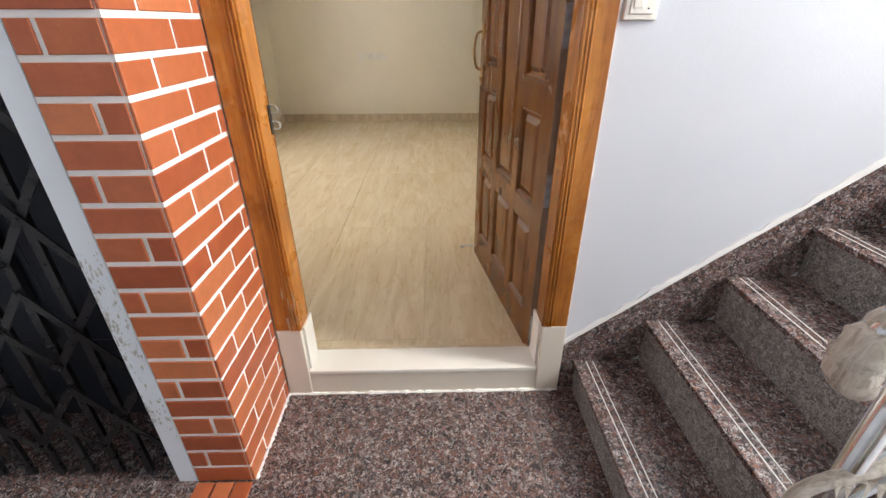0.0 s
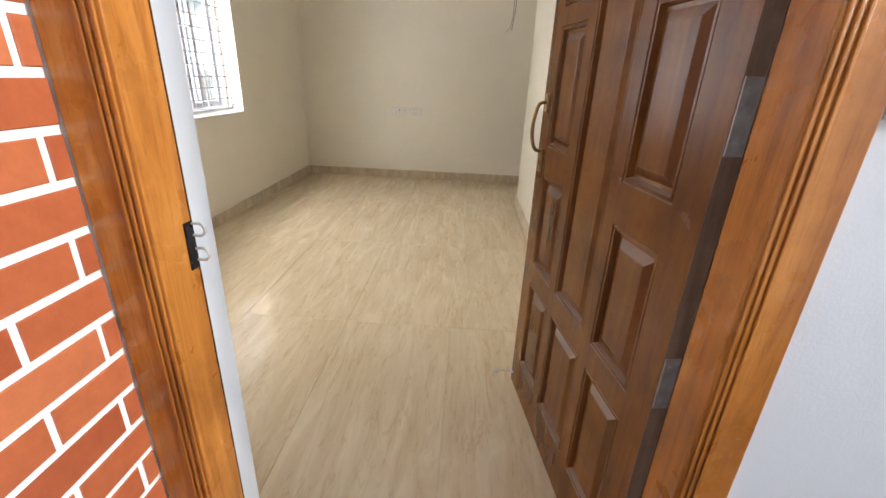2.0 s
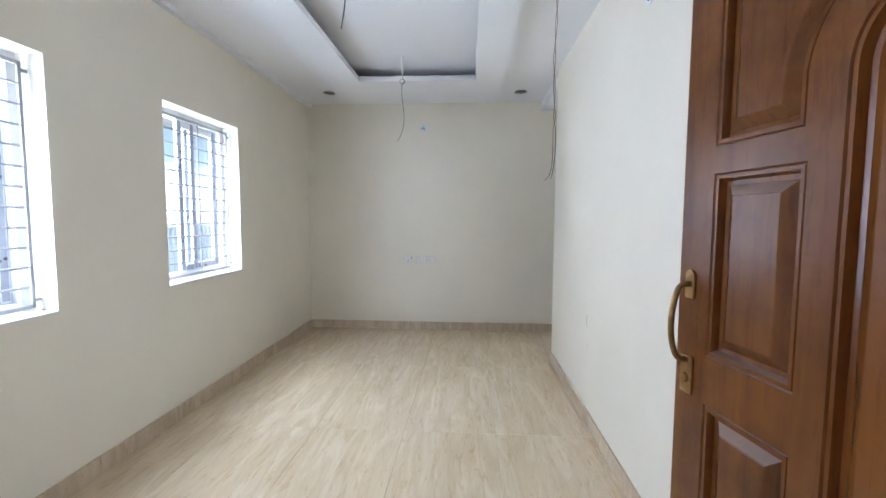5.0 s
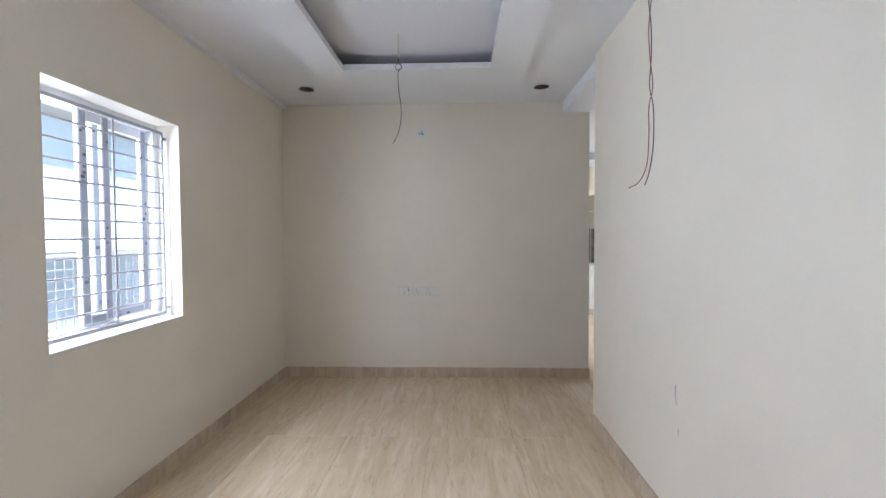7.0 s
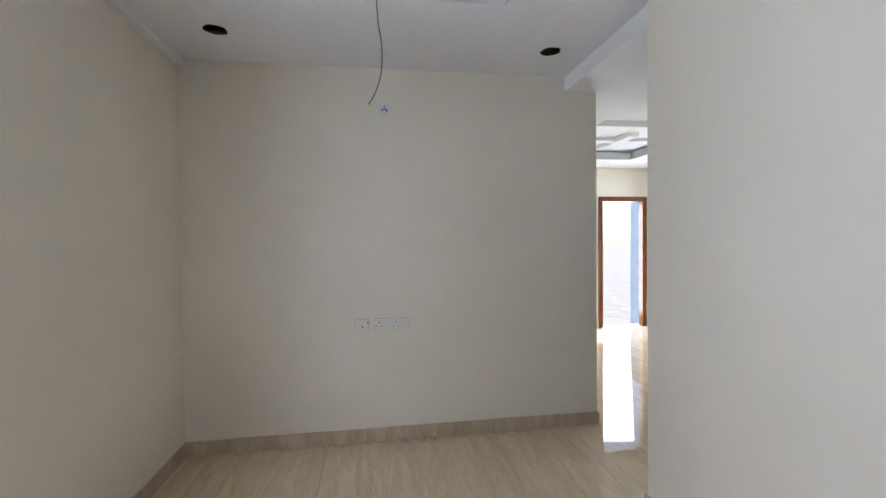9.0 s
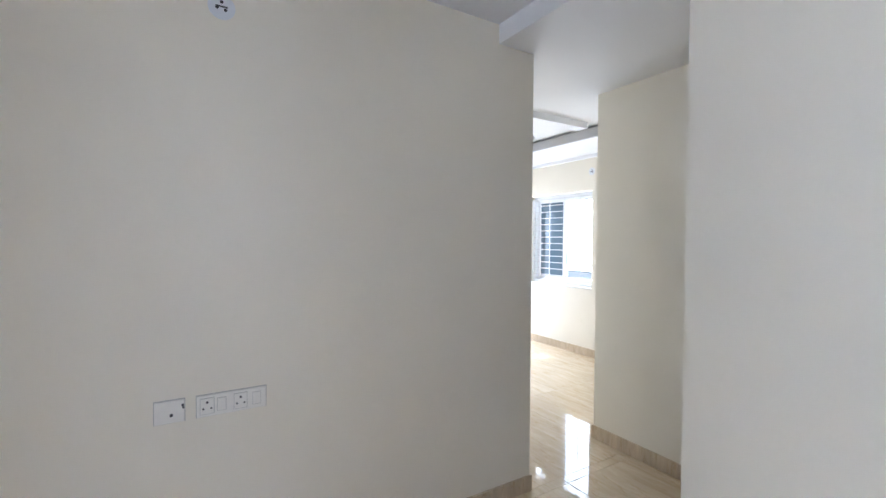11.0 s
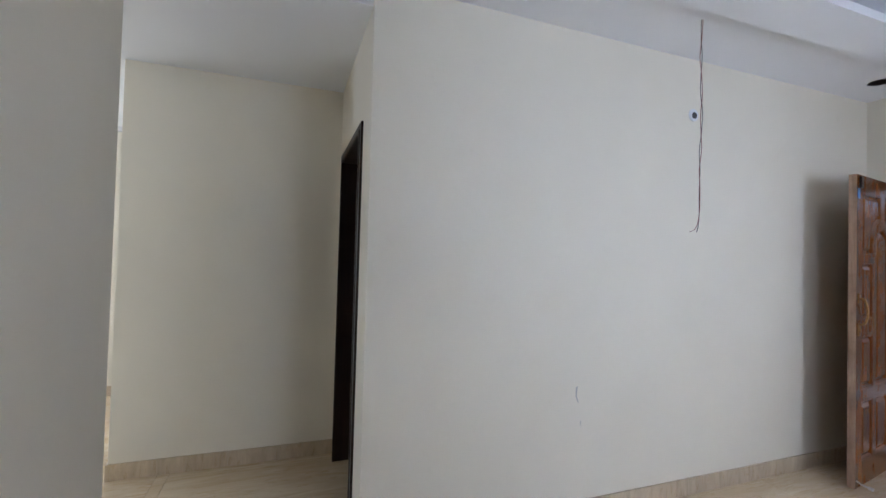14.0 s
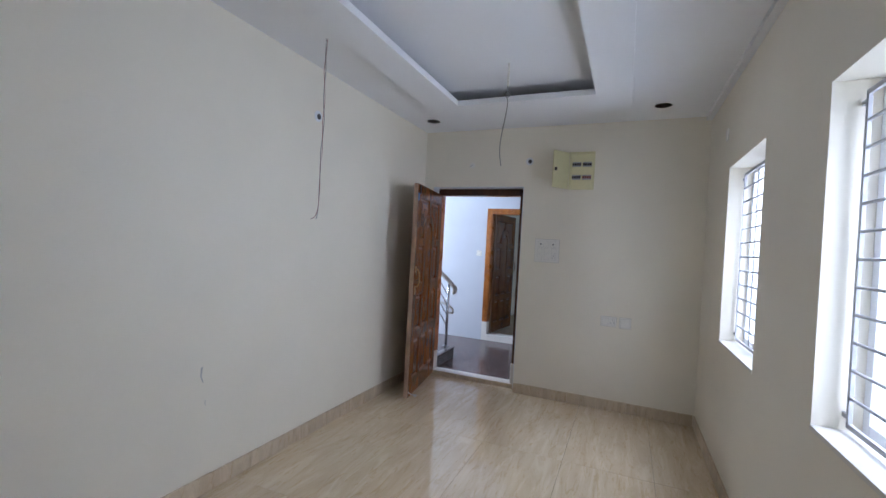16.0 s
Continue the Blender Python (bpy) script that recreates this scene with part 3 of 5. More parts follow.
def handle(parent, x, z, side):
    """Bowed pull handle over a lock plate on one face of a leaf."""
    y = side * LT / 2
    bm = bmesh.new()
    add_box(bm, (x - 0.014, y, z - 0.02), (x + 0.014, y + side * 0.006, z + 0.03), 0.002)
    add_rod(bm, (x, y, z + 0.03), (x, y + side * 0.006, z + 0.03), 0.014, 18)
    add_box(bm, (x - 0.018, y, z - 0.235), (x + 0.018, y + side * 0.006, z - 0.15), 0.002)
    pl = part("handle_plate", bm, BRASS, parent, "antique brass lock plate")
    bm = bmesh.new()
    add_tube(bm, smooth_curve([(x, y + side * 0.004, z + 0.012), (x, y + side * 0.03, z + 0.004), (x, y + side * 0.044, z - 0.05), (x, y + side * 0.044, z - 0.105), (x, y + side * 0.03, z - 0.15), (x, y + side * 0.004, z - 0.16)], 6), 0.0065, 10)
    part("handle", bm, BRASS, pl, "bowed antique brass pull", True)
    bm = bmesh.new()
    add_rod(bm, (x, y + side * 0.005, z - 0.20), (x, y + side * 0.012, z - 0.20), 0.011, 16)
    part("keyhole", bm, BRASS, pl, "brass lock cylinder")


def door_frame(name, label, x0, x1, zt, y0, y1, zb, material, w, out):
    """Two jambs and a head with a grooved face; out is the side with the mouldings."""
    ob = tagged(new(name), label, "door frame", kind="structure")
    ym = y0 if out < 0 else y1
    for k, (a, b) in enumerate((((x0, zb), (x0 + w, zt)), ((x1 - w, zb), (x1, zt)), ((x0 + w, zt - w), (x1 - w, zt)))):
        bm = bmesh.new()
        add_box(bm, (a[0], y0, a[1]), (b[0], y1, b[1]), 0.003)
        for f in (0.62, 0.74, 0.86):
            if k == 0:
                add_box(bm, (x0 + w * f, ym - 0.004, zb), (x0 + w * f + 0.006, ym + 0.004, zt - w * f), 0.0015)
            elif k == 1:
                add_box(bm, (x1 - w * f - 0.006, ym - 0.004, zb), (x1 - w * f, ym + 0.004, zt - w * f), 0.0015)
            else:
                add_box(bm, (x0 + w, ym - 0.004, zt - w * f - 0.006), (x1 - w, ym + 0.004, zt - w * f), 0.0015)
        part("jamb" if k < 2 else "head", bm, material, ob)
    return ob


# entrance door
ENTRY = door_frame("door_frame_entry", "varnished orange teak door frame, worn at its foot", FX[0], FX[1], FX[2], 1.082, 1.18, 0.255, TEAK, 0.098, -1)
# Room side of the frame: brown stain deepened to carry its backlit shade
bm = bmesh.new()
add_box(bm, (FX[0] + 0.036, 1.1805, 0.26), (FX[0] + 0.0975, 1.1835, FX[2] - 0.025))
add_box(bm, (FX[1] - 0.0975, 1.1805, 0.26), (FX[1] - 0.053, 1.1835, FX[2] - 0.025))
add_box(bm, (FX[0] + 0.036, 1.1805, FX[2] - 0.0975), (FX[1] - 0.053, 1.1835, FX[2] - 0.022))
part("inner_face", bm, LEAF_BACKLIT, ENTRY, "brown stained inner face, its colour deepened for backlit shade")
rr = random.Random(11)
bm = bmesh.new()
for k in range(14):
    cx, cz = FX[0] + 0.052 + 0.04 * rr.random(), 0.262 + 0.17 * rr.random() ** 1.5
    w0, h0 = 0.003 + 0.008 * rr.random(), 0.012 + 0.03 * rr.random()
    add_poly(bm, [(cx + w0 * math.cos(a) * (0.5 + 0.7 * rr.random()), 1.0812, max(0.258, cz + h0 * math.sin(a) * (0.5 + 0.7 * rr.random()))) for a in [q * math.pi / 4 for q in range(8)]], (0, 0.0006, 0))
part("worn_patch", bm, WORN, ENTRY, "pale patches where varnish wore off")
rr = random.Random(12)
for x, sgn in ((FX[1], 1), (FX[0], -1)):
    bm = bmesh.new()
    zs = [0.16 + k * 0.025 for k in range(82)] if sgn > 0 else [LAND + k * 0.027 for k in range(84)]
    rag = [(x + sgn * (0.004 + 0.007 * rr.random() ** 2), YO - 0.004, z) for z in zs]
    add_poly(bm, [(x, YO - 0.004, zs[0]), *rag, (x, YO - 0.004, zs[-1])], (0, 0.0038, 0))
    structure("frame_bead", bm, MORTAR, "ragged white plaster line beside the door frame", "trim")
bm = bmesh.new()
add_box(bm, (FX[0], 1.080, LAND), (FX[0] + 0.094, 1.203, 0.254), 0.003)
add_box(bm, (FX[1] - 0.094, 1.080, LAND), (FX[1], 1.203, 0.254), 0.003)
structure("door_plinth", bm, PLINTH, "pale stone blocks under the door frame", "trim")
bm = bmesh.new()
add_box(bm, (FX[0] + 0.0945, 1.088, LAND), (FX[1] - 0.0945, 1.204, 0.028), 0.003)
structure("threshold_face", bm, PLINTH, "beige stone threshold front", "trim")
bm = bmesh.new()
add_box(bm, (FX[0] + 0.095, 1.083, 0.0285), (FX[1] - 0.095, 1.215, 0.047), 0.004)
add_box(bm, (FX[0] + 0.0945, 1.10, 0.0475), (FX[0] + 0.105, 1.20, 0.256), 0.002)
add_box(bm, (FX[1] - 0.105, 1.10, 0.0475), (FX[1] - 0.0945, 1.20, 0.256), 0.002)
structure("door_sill", bm, MARBLE, "white marble door sill, dusty", "trim")
structure("sill_riser", boxes(((DX[0] + 0.005, 1.216, -0.01), (DX[1] - 0.005, 1.232, 0.045))), SKIRT, "travertine strip behind the door sill", "trim")

ang = math.degrees(math.atan2(2.128 - 1.215, 0.279 - 0.430))
door = door_leaf("panelled_door", "open reddish brown panelled wooden door with arched middle panel", pose(0.448, 1.219, 0.025, 0, 0, ang))
# the leaf's visible face is the one turned to the doorway
handle(door, LW - 0.04, 1.225, 1)
for z in (0.12, 0.735, 1.265, 1.9):
    bm = bmesh.new()
    yb = -LT / 2 - 0.004
    add_box(bm, (-0.003, -LT / 2, z - 0.062), (0, LT / 2 - 0.002, z + 0.062))
    add_box(bm, (-0.006, yb - 0.034, z - 0.062), (-0.003, yb - 0.004, z + 0.062))
    for k in range(5):
        add_rod(bm, (-0.006, yb, z - 0.062 + k * 0.025), (-0.006, yb, z - 0.062 + k * 0.025 + 0.0235), 0.006, 10)
    for k in (-0.042, 0, 0.042):
        add_rod(bm, (-0.005, 0.008 * (1 if k else -1), z + k), (-0.002, 0.008 * (1 if k else -1), z + k), 0.0045, 8)
    part("hinge", bm, HINGE, door, "dull steel butt hinge")
bm = bmesh.new()
add_tube(bm, smooth_curve([(LW - 0.02, LT / 2, 0.05), (LW + 0.0, LT / 2 + 0.03, 0.045), (LW + 0.005, LT / 2 + 0.07, 0.04)], 6), 0.005, 8)
add_rod(bm, (LW + 0.005, LT / 2 + 0.066, 0.04), (LW + 0.006, LT / 2 + 0.088, 0.038), 0.011, 12)
part("door_stopper", bm, HINGE, door, "small dark magnetic door stopper")
bm = bmesh.new()
add_box(bm, (LW - 0.05, LT / 2, LH - 0.16), (LW - 0.015, LT / 2 + 0.002, LH - 0.09))
part("tape", bm, TAPE, door, "strip of blue tape")
bm = bmesh.new()
add_box(bm, (LW - 0.07, LT / 2, LH - 0.09), (LW - 0.035, LT / 2 + 0.014, LH - 0.01), 0.003)
part("tower_bolt", bm, BLACK, door, "black bolt at the door head")

# strike keeper with two loops
keeper = thing("latch_keeper", "black steel latch keeper with two loops", "door latch", pose(FX[0] + 0.098, 1.166, 1.03))
bm = bmesh.new()
add_box(bm, (0, -0.011, -0.045), (0.004, 0.011, 0.045), 0.001)
part("plate", bm, BLACK, keeper)
for z in (0.028, -0.02):
    bm = bmesh.new()
    add_tube(bm, smooth_curve([(0.003, 0.008, z + 0.012), (0.02, 0.008, z + 0.012), (0.027, 0.008, z), (0.02, 0.008, z - 0.010), (0.003, 0.008, z - 0.010)], 5), 0.0026, 8)
    part("loop", bm, HINGE, keeper, "bent steel loop", True)

# passage door, standing half in the dark side room
door_frame("door_frame_passage", "dark brown wooden door frame", PD[0], PD[1], PD[2], YE - 0.10, YE + 0.012, 0, DARKWOOD, 0.06, 1)
pdoor = thing("flush_door", "dark brown flush door, open into an unlit room", "door", pose(PD[0] + 0.062, YE - 0.09, 0.02, 0, 0, -60))
bm = bmesh.new()
add_box(bm, (0, -0.016, 0), (0.76, 0.016, 2.06), 0.002)
part("leaf", bm, DARKWOOD, pdoor)
bm = bmesh.new()
add_box(bm, (0.69, 0.016, 1.0), (0.72, 0.024, 1.16), 0.002)
add_rod(bm, (0.705, 0.02, 1.1), (0.705, 0.055, 1.1), 0.008)
add_box(bm, (0.60, 0.048, 1.09), (0.715, 0.062, 1.11), 0.004)
part("handle", bm, STEEL, pdoor, "steel lever handle")

# hall balcony door frame
door_frame("door_frame_balcony", "reddish brown wooden balcony door frame", HD[0], HD[1], HD[2], HY - 0.012, HY + 0.10, 0, LEAF, 0.08, -1)

# door across the landing
door_frame("door_frame_across", "varnished orange teak door frame", D2[0], D2[1], D2[2], YB - 0.11, YB + 0.012, 0.24, TEAK, 0.098, 1)
bm = bmesh.new()
add_box(bm, (D2[0], YB - 0.11, LAND), (D2[0] + 0.094, YB + 0.014, 0.239), 0.003)
add_box(bm, (D2[1] - 0.094, YB - 0.11, LAND), (D2[1], YB + 0.014, 0.239), 0.003)
add_box(bm, (D2[0] + 0.0945, YB - 0.2, LAND), (D2[1] - 0.0945, YB + 0.014, 0.03), 0.003)
structure("door_plinth_across", bm, MARBLE, "pale stone blocks and sill under the door frame", "trim")
door2 = door_leaf("panelled_door", "open dark brown panelled door of the flat across", pose(D2[1] - 0.10, YB - 0.13, 0.035, 0, 0, -97))
handle(door2, LW - 0.045, 1.2, -1)
handle(door2, LW - 0.045, 1.2, 1)


# ---------------------------------------------------------------- windows
def window(name, label, y0, y1, z0, z1, xin, out, bars, grille_mat, verticals, tint=False):
    """Window in a wall along y. xin is the wall's inner face, out the outward direction."""
    ob = tagged(new(name), label, "window", kind="structure")
    X = lambda d: xin + out * d
    # marble sill and outer frame
    bm = bmesh.new()
    add_box(bm, (X(-0.004), y0 + 0.001, z0), (X(0.14), y1 - 0.001, z0 + 0.018), 0.002)
    part("window_sill", bm, MARBLE, ob, "white stone sill")
    bm = bmesh.new()
    f = 0.045
    for a, b in (((y0, z0 + 0.018), (y0 + f, z1)), ((y1 - f, z0 + 0.018), (y1, z1)), ((y0 + f, z0 + 0.018), (y1 - f, z0 + 0.06)), ((y0 + f, z1 - f), (y1 - f, z1))):
        add_box(bm, (X(0.14), a[0], a[1]), (X(0.215), b[0], b[1]), 0.003)
    part("window_frame", bm, UPVC, ob, "white sliding window frame")
    # two sashes, film-covered stiles
    ym = (y0 + y1) / 2
    if out < 0:
        spans = ((y0 + f + 0.30, ym + 0.09, 0.155), (ym - 0.0, y1 - f, 0.185))
    else:
        spans = ((y0 + f, ym + 0.03, 0.155), (ym - 0.03, y1 - f, 0.185))
    for s0, s1, d in spans:
        bm = bmesh.new()
        g = 0.055
        for a, b in (((s0, z0 + 0.06), (s0 + g, z1 - f)), ((s1 - g, z0 + 0.06), (s1, z1 - f)), ((s0 + g, z0 + 0.06), (s1 - g, z0 + 0.06 + g)), ((s0 + g, z1 - f - g), (s1 - g, z1 - f))):
            add_box(bm, (X(d), a[0], a[1]), (X(d + 0.024), b[0], b[1]), 0.003)
        sash = part("sash", bm, UPVC, ob)
        bm = bmesh.new()
        for ya in (s0 + 0.01, s1 - g + 0.01):
            add_box(bm, (X(d - 0.0012), ya, z0 + 0.075), (X(d), ya + g - 0.02, z1 - f - 0.01))
        add_box(bm, (X(d - 0.0012), s0 + g, z0 + 0.07), (X(d), s1 - g, z0 + 0.105))
        part("film", bm, FILM if out < 0 else UPVC, sash, "printed grey protective film")
        bm = bmesh.new()
        add_box(bm, (X(d + 0.010), s0 + g, z0 + 0.06 + g), (X(d + 0.014), s1 - g, z1 - f - g))
        pane = part("pane", bm, TINT if tint and d > 0.17 else GLASS, sash)
        pane.visible_shadow = False
    # welded steel grille
    gd = 0.085
    bm = bmesh.new()
    for ya in (y0 + 0.035, y1 - 0.035):
        add_box(bm, (X(gd), ya - 0.008, z0 + 0.045), (X(gd + 0.012), ya + 0.008, z1 - 0.055), 0.001)
    for za in (z0 + 0.045, z1 - 0.055):
        add_box(bm, (X(gd), y0 + 0.027, za - 0.009), (X(gd + 0.012), y1 - 0.027, za + 0.009), 0.001)
    for ya in (y0, y1 - 0.04):
        for za in (z0 + 0.075, z1 - 0.085):
            add_box(bm, (X(gd - 0.002), ya, za - 0.008), (X(gd + 0.014), ya + 0.04, za + 0.008), 0.001)
    gr = part("grille", bm, grille_mat, ob, "welded steel safety grille")
    for k in range(1, bars + 1):
        za = z0 + 0.045 + (z1 - z0 - 0.10) * k / (bars + 1)
        # a wider gap at mid height
        bm = bmesh.new()
        add_rod(bm, (X(gd + 0.006), y0 + 0.035, za), (X(gd + 0.006), y1 - 0.035, za), 0.0058, 8)
        part("bar", bm, grille_mat, gr)
    for ya in verticals:
        bm = bmesh.new()
        add_box(bm, (X(gd + 0.009), ya - 0.006, z0 + 0.045), (X(gd + 0.014), ya + 0.006, z1 - 0.055))
        part("bar", bm, grille_mat, gr)
    return ob


window("window_1", "barred white sliding window, one sash slid aside", *W1, *WZ, XL, -1, 11, GRILLE, (W1[0] + 0.34, W1[0] + 0.62))
window("window_2", "barred white sliding window, one sash slid aside", *W2, *WZ, XL, -1, 11, GRILLE, (W2[0] + 0.5,))
window("window_3", "barred white hall window with one tinted sash", HW[0], HW[1], HW[2], HW[3], HX, 1, 12, GRILLE_W, (HW[0] + 0.28, HW[0] + 0.57, HW[0] + 0.86), True)


# ---------------------------------------------------------------- skirting tiles
def skirting(name, p, q, inward, z0=0.0, h=0.1, step=0.62):
    """A run of skirting tiles along a wall from p to q, standing proud along inward."""
    ob = tagged(new(name), "cream travertine skirting tiles with fine joints", "baseboard", kind="structure")
    p, q, n = Vector((*p, 0)), Vector((*q, 0)), Vector((*inward, 0))
    d = (q - p)
    length = d.length
    d.normalize()
    k = max(1, round(length / step))
    for i in range(k):
        a, b = p + d * (length * i / k + 0.0008), p + d * (length * (i + 1) / k - 0.0008)
        t = 0.012 + 0.001 * ((i * 7) % 3)
        c = b + n * t
        bm = bmesh.new()
        add_box(bm, (a.x, a.y, z0 + 0.0005), (c.x, c.y, z0 + h + 0.0012 * ((i * 5) % 3)), 0.0012)
        part("skirting_tile", bm, SKIRT, ob)
    return ob


skirting("baseboard_west", (XL, YS + 0.014), (XL, YF), (1, 0))
skirting("baseboard_north", (XL + 0.014, YF), (XP0 + 0.012, YF), (0, -1), step=0.32)
skirting("baseboard_east", (XR, YS), (XR, YE + 0.012), (-1, 0))
skirting("baseboard_south", (XL + 0.014, YS), (DX[0], YS), (0, 1))
skirting("baseboard_return", (XR, YE), (PD[0] - 0.002, YE), (0, 1))
skirting("baseboard_passage", (XP1, YE), (XP1, 6.684), (-1, 0))
skirting("baseboard_hall_east", (HX, 6.69), (HX, HY), (-1, 0))
skirting("baseboard_hall_north", (KX[1], HY), (HD[0] - 0.002, HY), (0, -1))
skirting("baseboard_hall_south", (XP1, 6.672), (HX, 6.672), (0, 1))


# ---------------------------------------------------------------- electrical fittings
def plate_thing(name, label, cat, m, w, h, inserts, slots=()):
    """A wall plate in its own plane: x across, z up, facing -y. inserts: rockers; slots: dark holes."""
    ob = thing(name, label, cat, m)
    bm = bmesh.new()
    add_box(bm, (-w / 2, -0.011, -h / 2), (w / 2, 0, h / 2), 0.003)
    pl = part("plate", bm, PLASTIC, ob)
    # Grey rim and switch seams put the plate's shadow lines into colour
    bm = bmesh.new()
    add_box(bm, (-w / 2 - 0.0025, -0.003, -h / 2 - 0.0025), (w / 2 + 0.0025, -0.0002, h / 2 + 0.0025))
    part("shadow_rim", bm, SEAM, ob, "thin grey rim painted as the shadow round the plate")
    for x, z, a, b in inserts:
        bm = bmesh.new()
        add_box(bm, (x - a / 2 - 0.0016, -0.0116, z - b / 2 - 0.0016), (x + a / 2 + 0.0016, -0.0104, z + b / 2 + 0.0016))
        part("shadow_seam", bm, SEAM, pl)
        bm = bmesh.new()
        lift = 0.004 if a < 0.028 else 0.0
        add_box(bm, (x - a / 2, -0.0145 - lift, z - b / 2), (x + a / 2, -0.0105 - lift, z + b / 2), 0.0015)
        part("switch", bm, PLASTIC, pl)
    if slots:
        bm = bmesh.new()
        for x, z, r in slots:
            add_rod(bm, (x, -0.0152, z), (x, -0.008, z), r, 10)
        tagged(part("socket_holes", bm, GREYPL, pl, "dark socket holes"), kind="stuff")
    return ob


def holes3(x, z=0.0, s=1.0, d=0.0):
    return [(x, z + 0.011 * s, 0.0036 * s), (x - 0.010 * s, z - 0.007 * s, 0.0028 * s), (x + 0.010 * s, z - 0.007 * s, 0.0028 * s)]


plate_thing("tv_socket", "white single socket plate with a loose cover", "socket", pose(-0.975, YF, 0.882), 0.10, 0.086, [], [(0.006, -0.012, 0.006), (0.044, 0.022, 0.005), (0.046, 0.012, 0.004)])
plate_thing("wall_socket", "white double socket plate with two switches", "socket", pose(-0.755, YF, 0.882), 0.258, 0.086, [(-0.04, 0, 0.03, 0.05), (0.092, 0, 0.03, 0.05), (-0.092, 0, 0.048, 0.062), (0.03, 0, 0.048, 0.062)], holes3(-0.092, 0, 1.4) + holes3(0.03, 0, 1.4))
turn = lambda x, y, z: pose(x, y, z, 0, 0, 180)
plate_thing("switchboard", "white switchboard with regulators and rockers", "switchboard", turn(-0.826, YS, 1.508), 0.242, 0.232,
            [(x, z, 0.045, 0.05) for x in (-0.07, 0, 0.07) for z in (0, -0.066)] + [(-0.062, 0.066, 0.055, 0.055), (0.062, 0.066, 0.055, 0.055), (0, 0.066, 0.035, 0.05)], holes3(0.07, -0.066, 1.2) + [(-0.062, 0.066, 0.008), (0.062, 0.066, 0.008)])
plate_thing("wall_socket", "white socket plate on the door wall", "socket", turn(-1.452, YS, 0.857), 0.138, 0.092, [(-0.03, 0, 0.055, 0.06), (0.035, 0, 0.035, 0.055)], holes3(0.035, 0, 1.3))
plate_thing("blank_plate", "white blank cover plate with a dark edge", "cover plate", turn(-1.60, YS, 0.855), 0.10, 0.10, [(0, 0, 0.075, 0.08)])
plate_thing("bell_switch", "white bell switch on a square plate", "switch", pose(0.601, YO, 1.352), 0.092, 0.094, [(0, 0, 0.062, 0.066), (-0.012, 0.006, 0.026, 0.05)], [(0.018, -0.02, 0.0025)])
plate_thing("bell_switch", "white bell switch beside the door across", "switch", turn(0.75, YB, 1.40), 0.09, 0.09, [(0, 0, 0.055, 0.06)])
plate_thing("blank_plate", "small round-cornered cover near the ceiling", "cover plate", pose(XL, 2.08, 2.43, 0, 0, 90), 0.05, 0.08, [])


def rose(name, label, m, open_hole):
    """Round wall box, facing -y."""
    ob = thing(name, label, "wall box", m, "round wall boxes")
    bm = bmesh.new()
    add_rod(bm, (0, 0.0, 0), (0, -0.0055, 0), 0.050 if not open_hole else 0.040, 28)
    part("cover", bm, UPVC, ob, "white plastic cover")
    bm = bmesh.new()
    if open_hole:
        add_rod(bm, (0.004, -0.001, -0.002), (0.004, -0.0075, -0.002), 0.021, 20)
    else:
        for a in (90, 200, 320):
            add_rod(bm, (0.018 * math.cos(radians(a)), -0.004, 0.018 * math.sin(radians(a))), (0.018 * math.cos(radians(a)), -0.0075, 0.018 * math.sin(radians(a))), 0.0065, 10)
        add_box(bm, (-0.022, -0.0072, -0.003), (0.022, -0.004, 0.003))
    part("opening", bm, GREYPL, ob, "dark unfilled opening")
    return ob


rose("ceiling_rose", "round white wall box with dark screw slots", pose(-0.785, YF, 2.486), False)
rose("conduit_box", "open round conduit box without a lamp", pose(XR, 3.213, 2.424, 0, 0, -90), True)
rose("conduit_box", "open round conduit box without a lamp", turn(-0.60, YS, 2.428), True)
rose("hall_conduit_box", "round white wall box in the hall", pose(HX, 8.27, 2.46, 0, 0, -90), False)
h = thing("hook_plate", "small white plate with a bent hook", "hook", turn(0.03, YS, 2.40))
bm = bmesh.new()
add_rod(bm, (0, 0, 0), (0, -0.005, 0), 0.03, 20)
part("plate", bm, PLASTIC, h)
bm = bmesh.new()
add_tube(bm, smooth_curve([(0, -0.004, 0.006), (0.01, -0.03, 0.0), (-0.02, -0.035, -0.02)], 5), 0.004, 8)
part("hook", bm, HINGE, h)

# distribution board
db = thing("distribution_board", "ivory metal distribution board with its door swung open", "fuse box", turn(-1.124, YS, 2.32))
bm = bmesh.new()
w, hh = 0.12, 0.187
add_box(bm, (-w, -0.018, -hh), (w, -0.001, -hh + 0.022), 0.002)
add_box(bm, (-w, -0.018, hh - 0.022), (w, -0.001, hh), 0.002)
add_box(bm, (-w, -0.018, -hh + 0.022), (-w + 0.018, -0.001, hh - 0.022), 0.002)
add_box(bm, (w - 0.018, -0.018, -hh + 0.022), (w, -0.001, hh - 0.022), 0.002)
add_box(bm, (-w + 0.018, -0.008, -hh + 0.022), (w - 0.018, -0.001, hh - 0.022))
part("case", bm, DBCREAM, db)
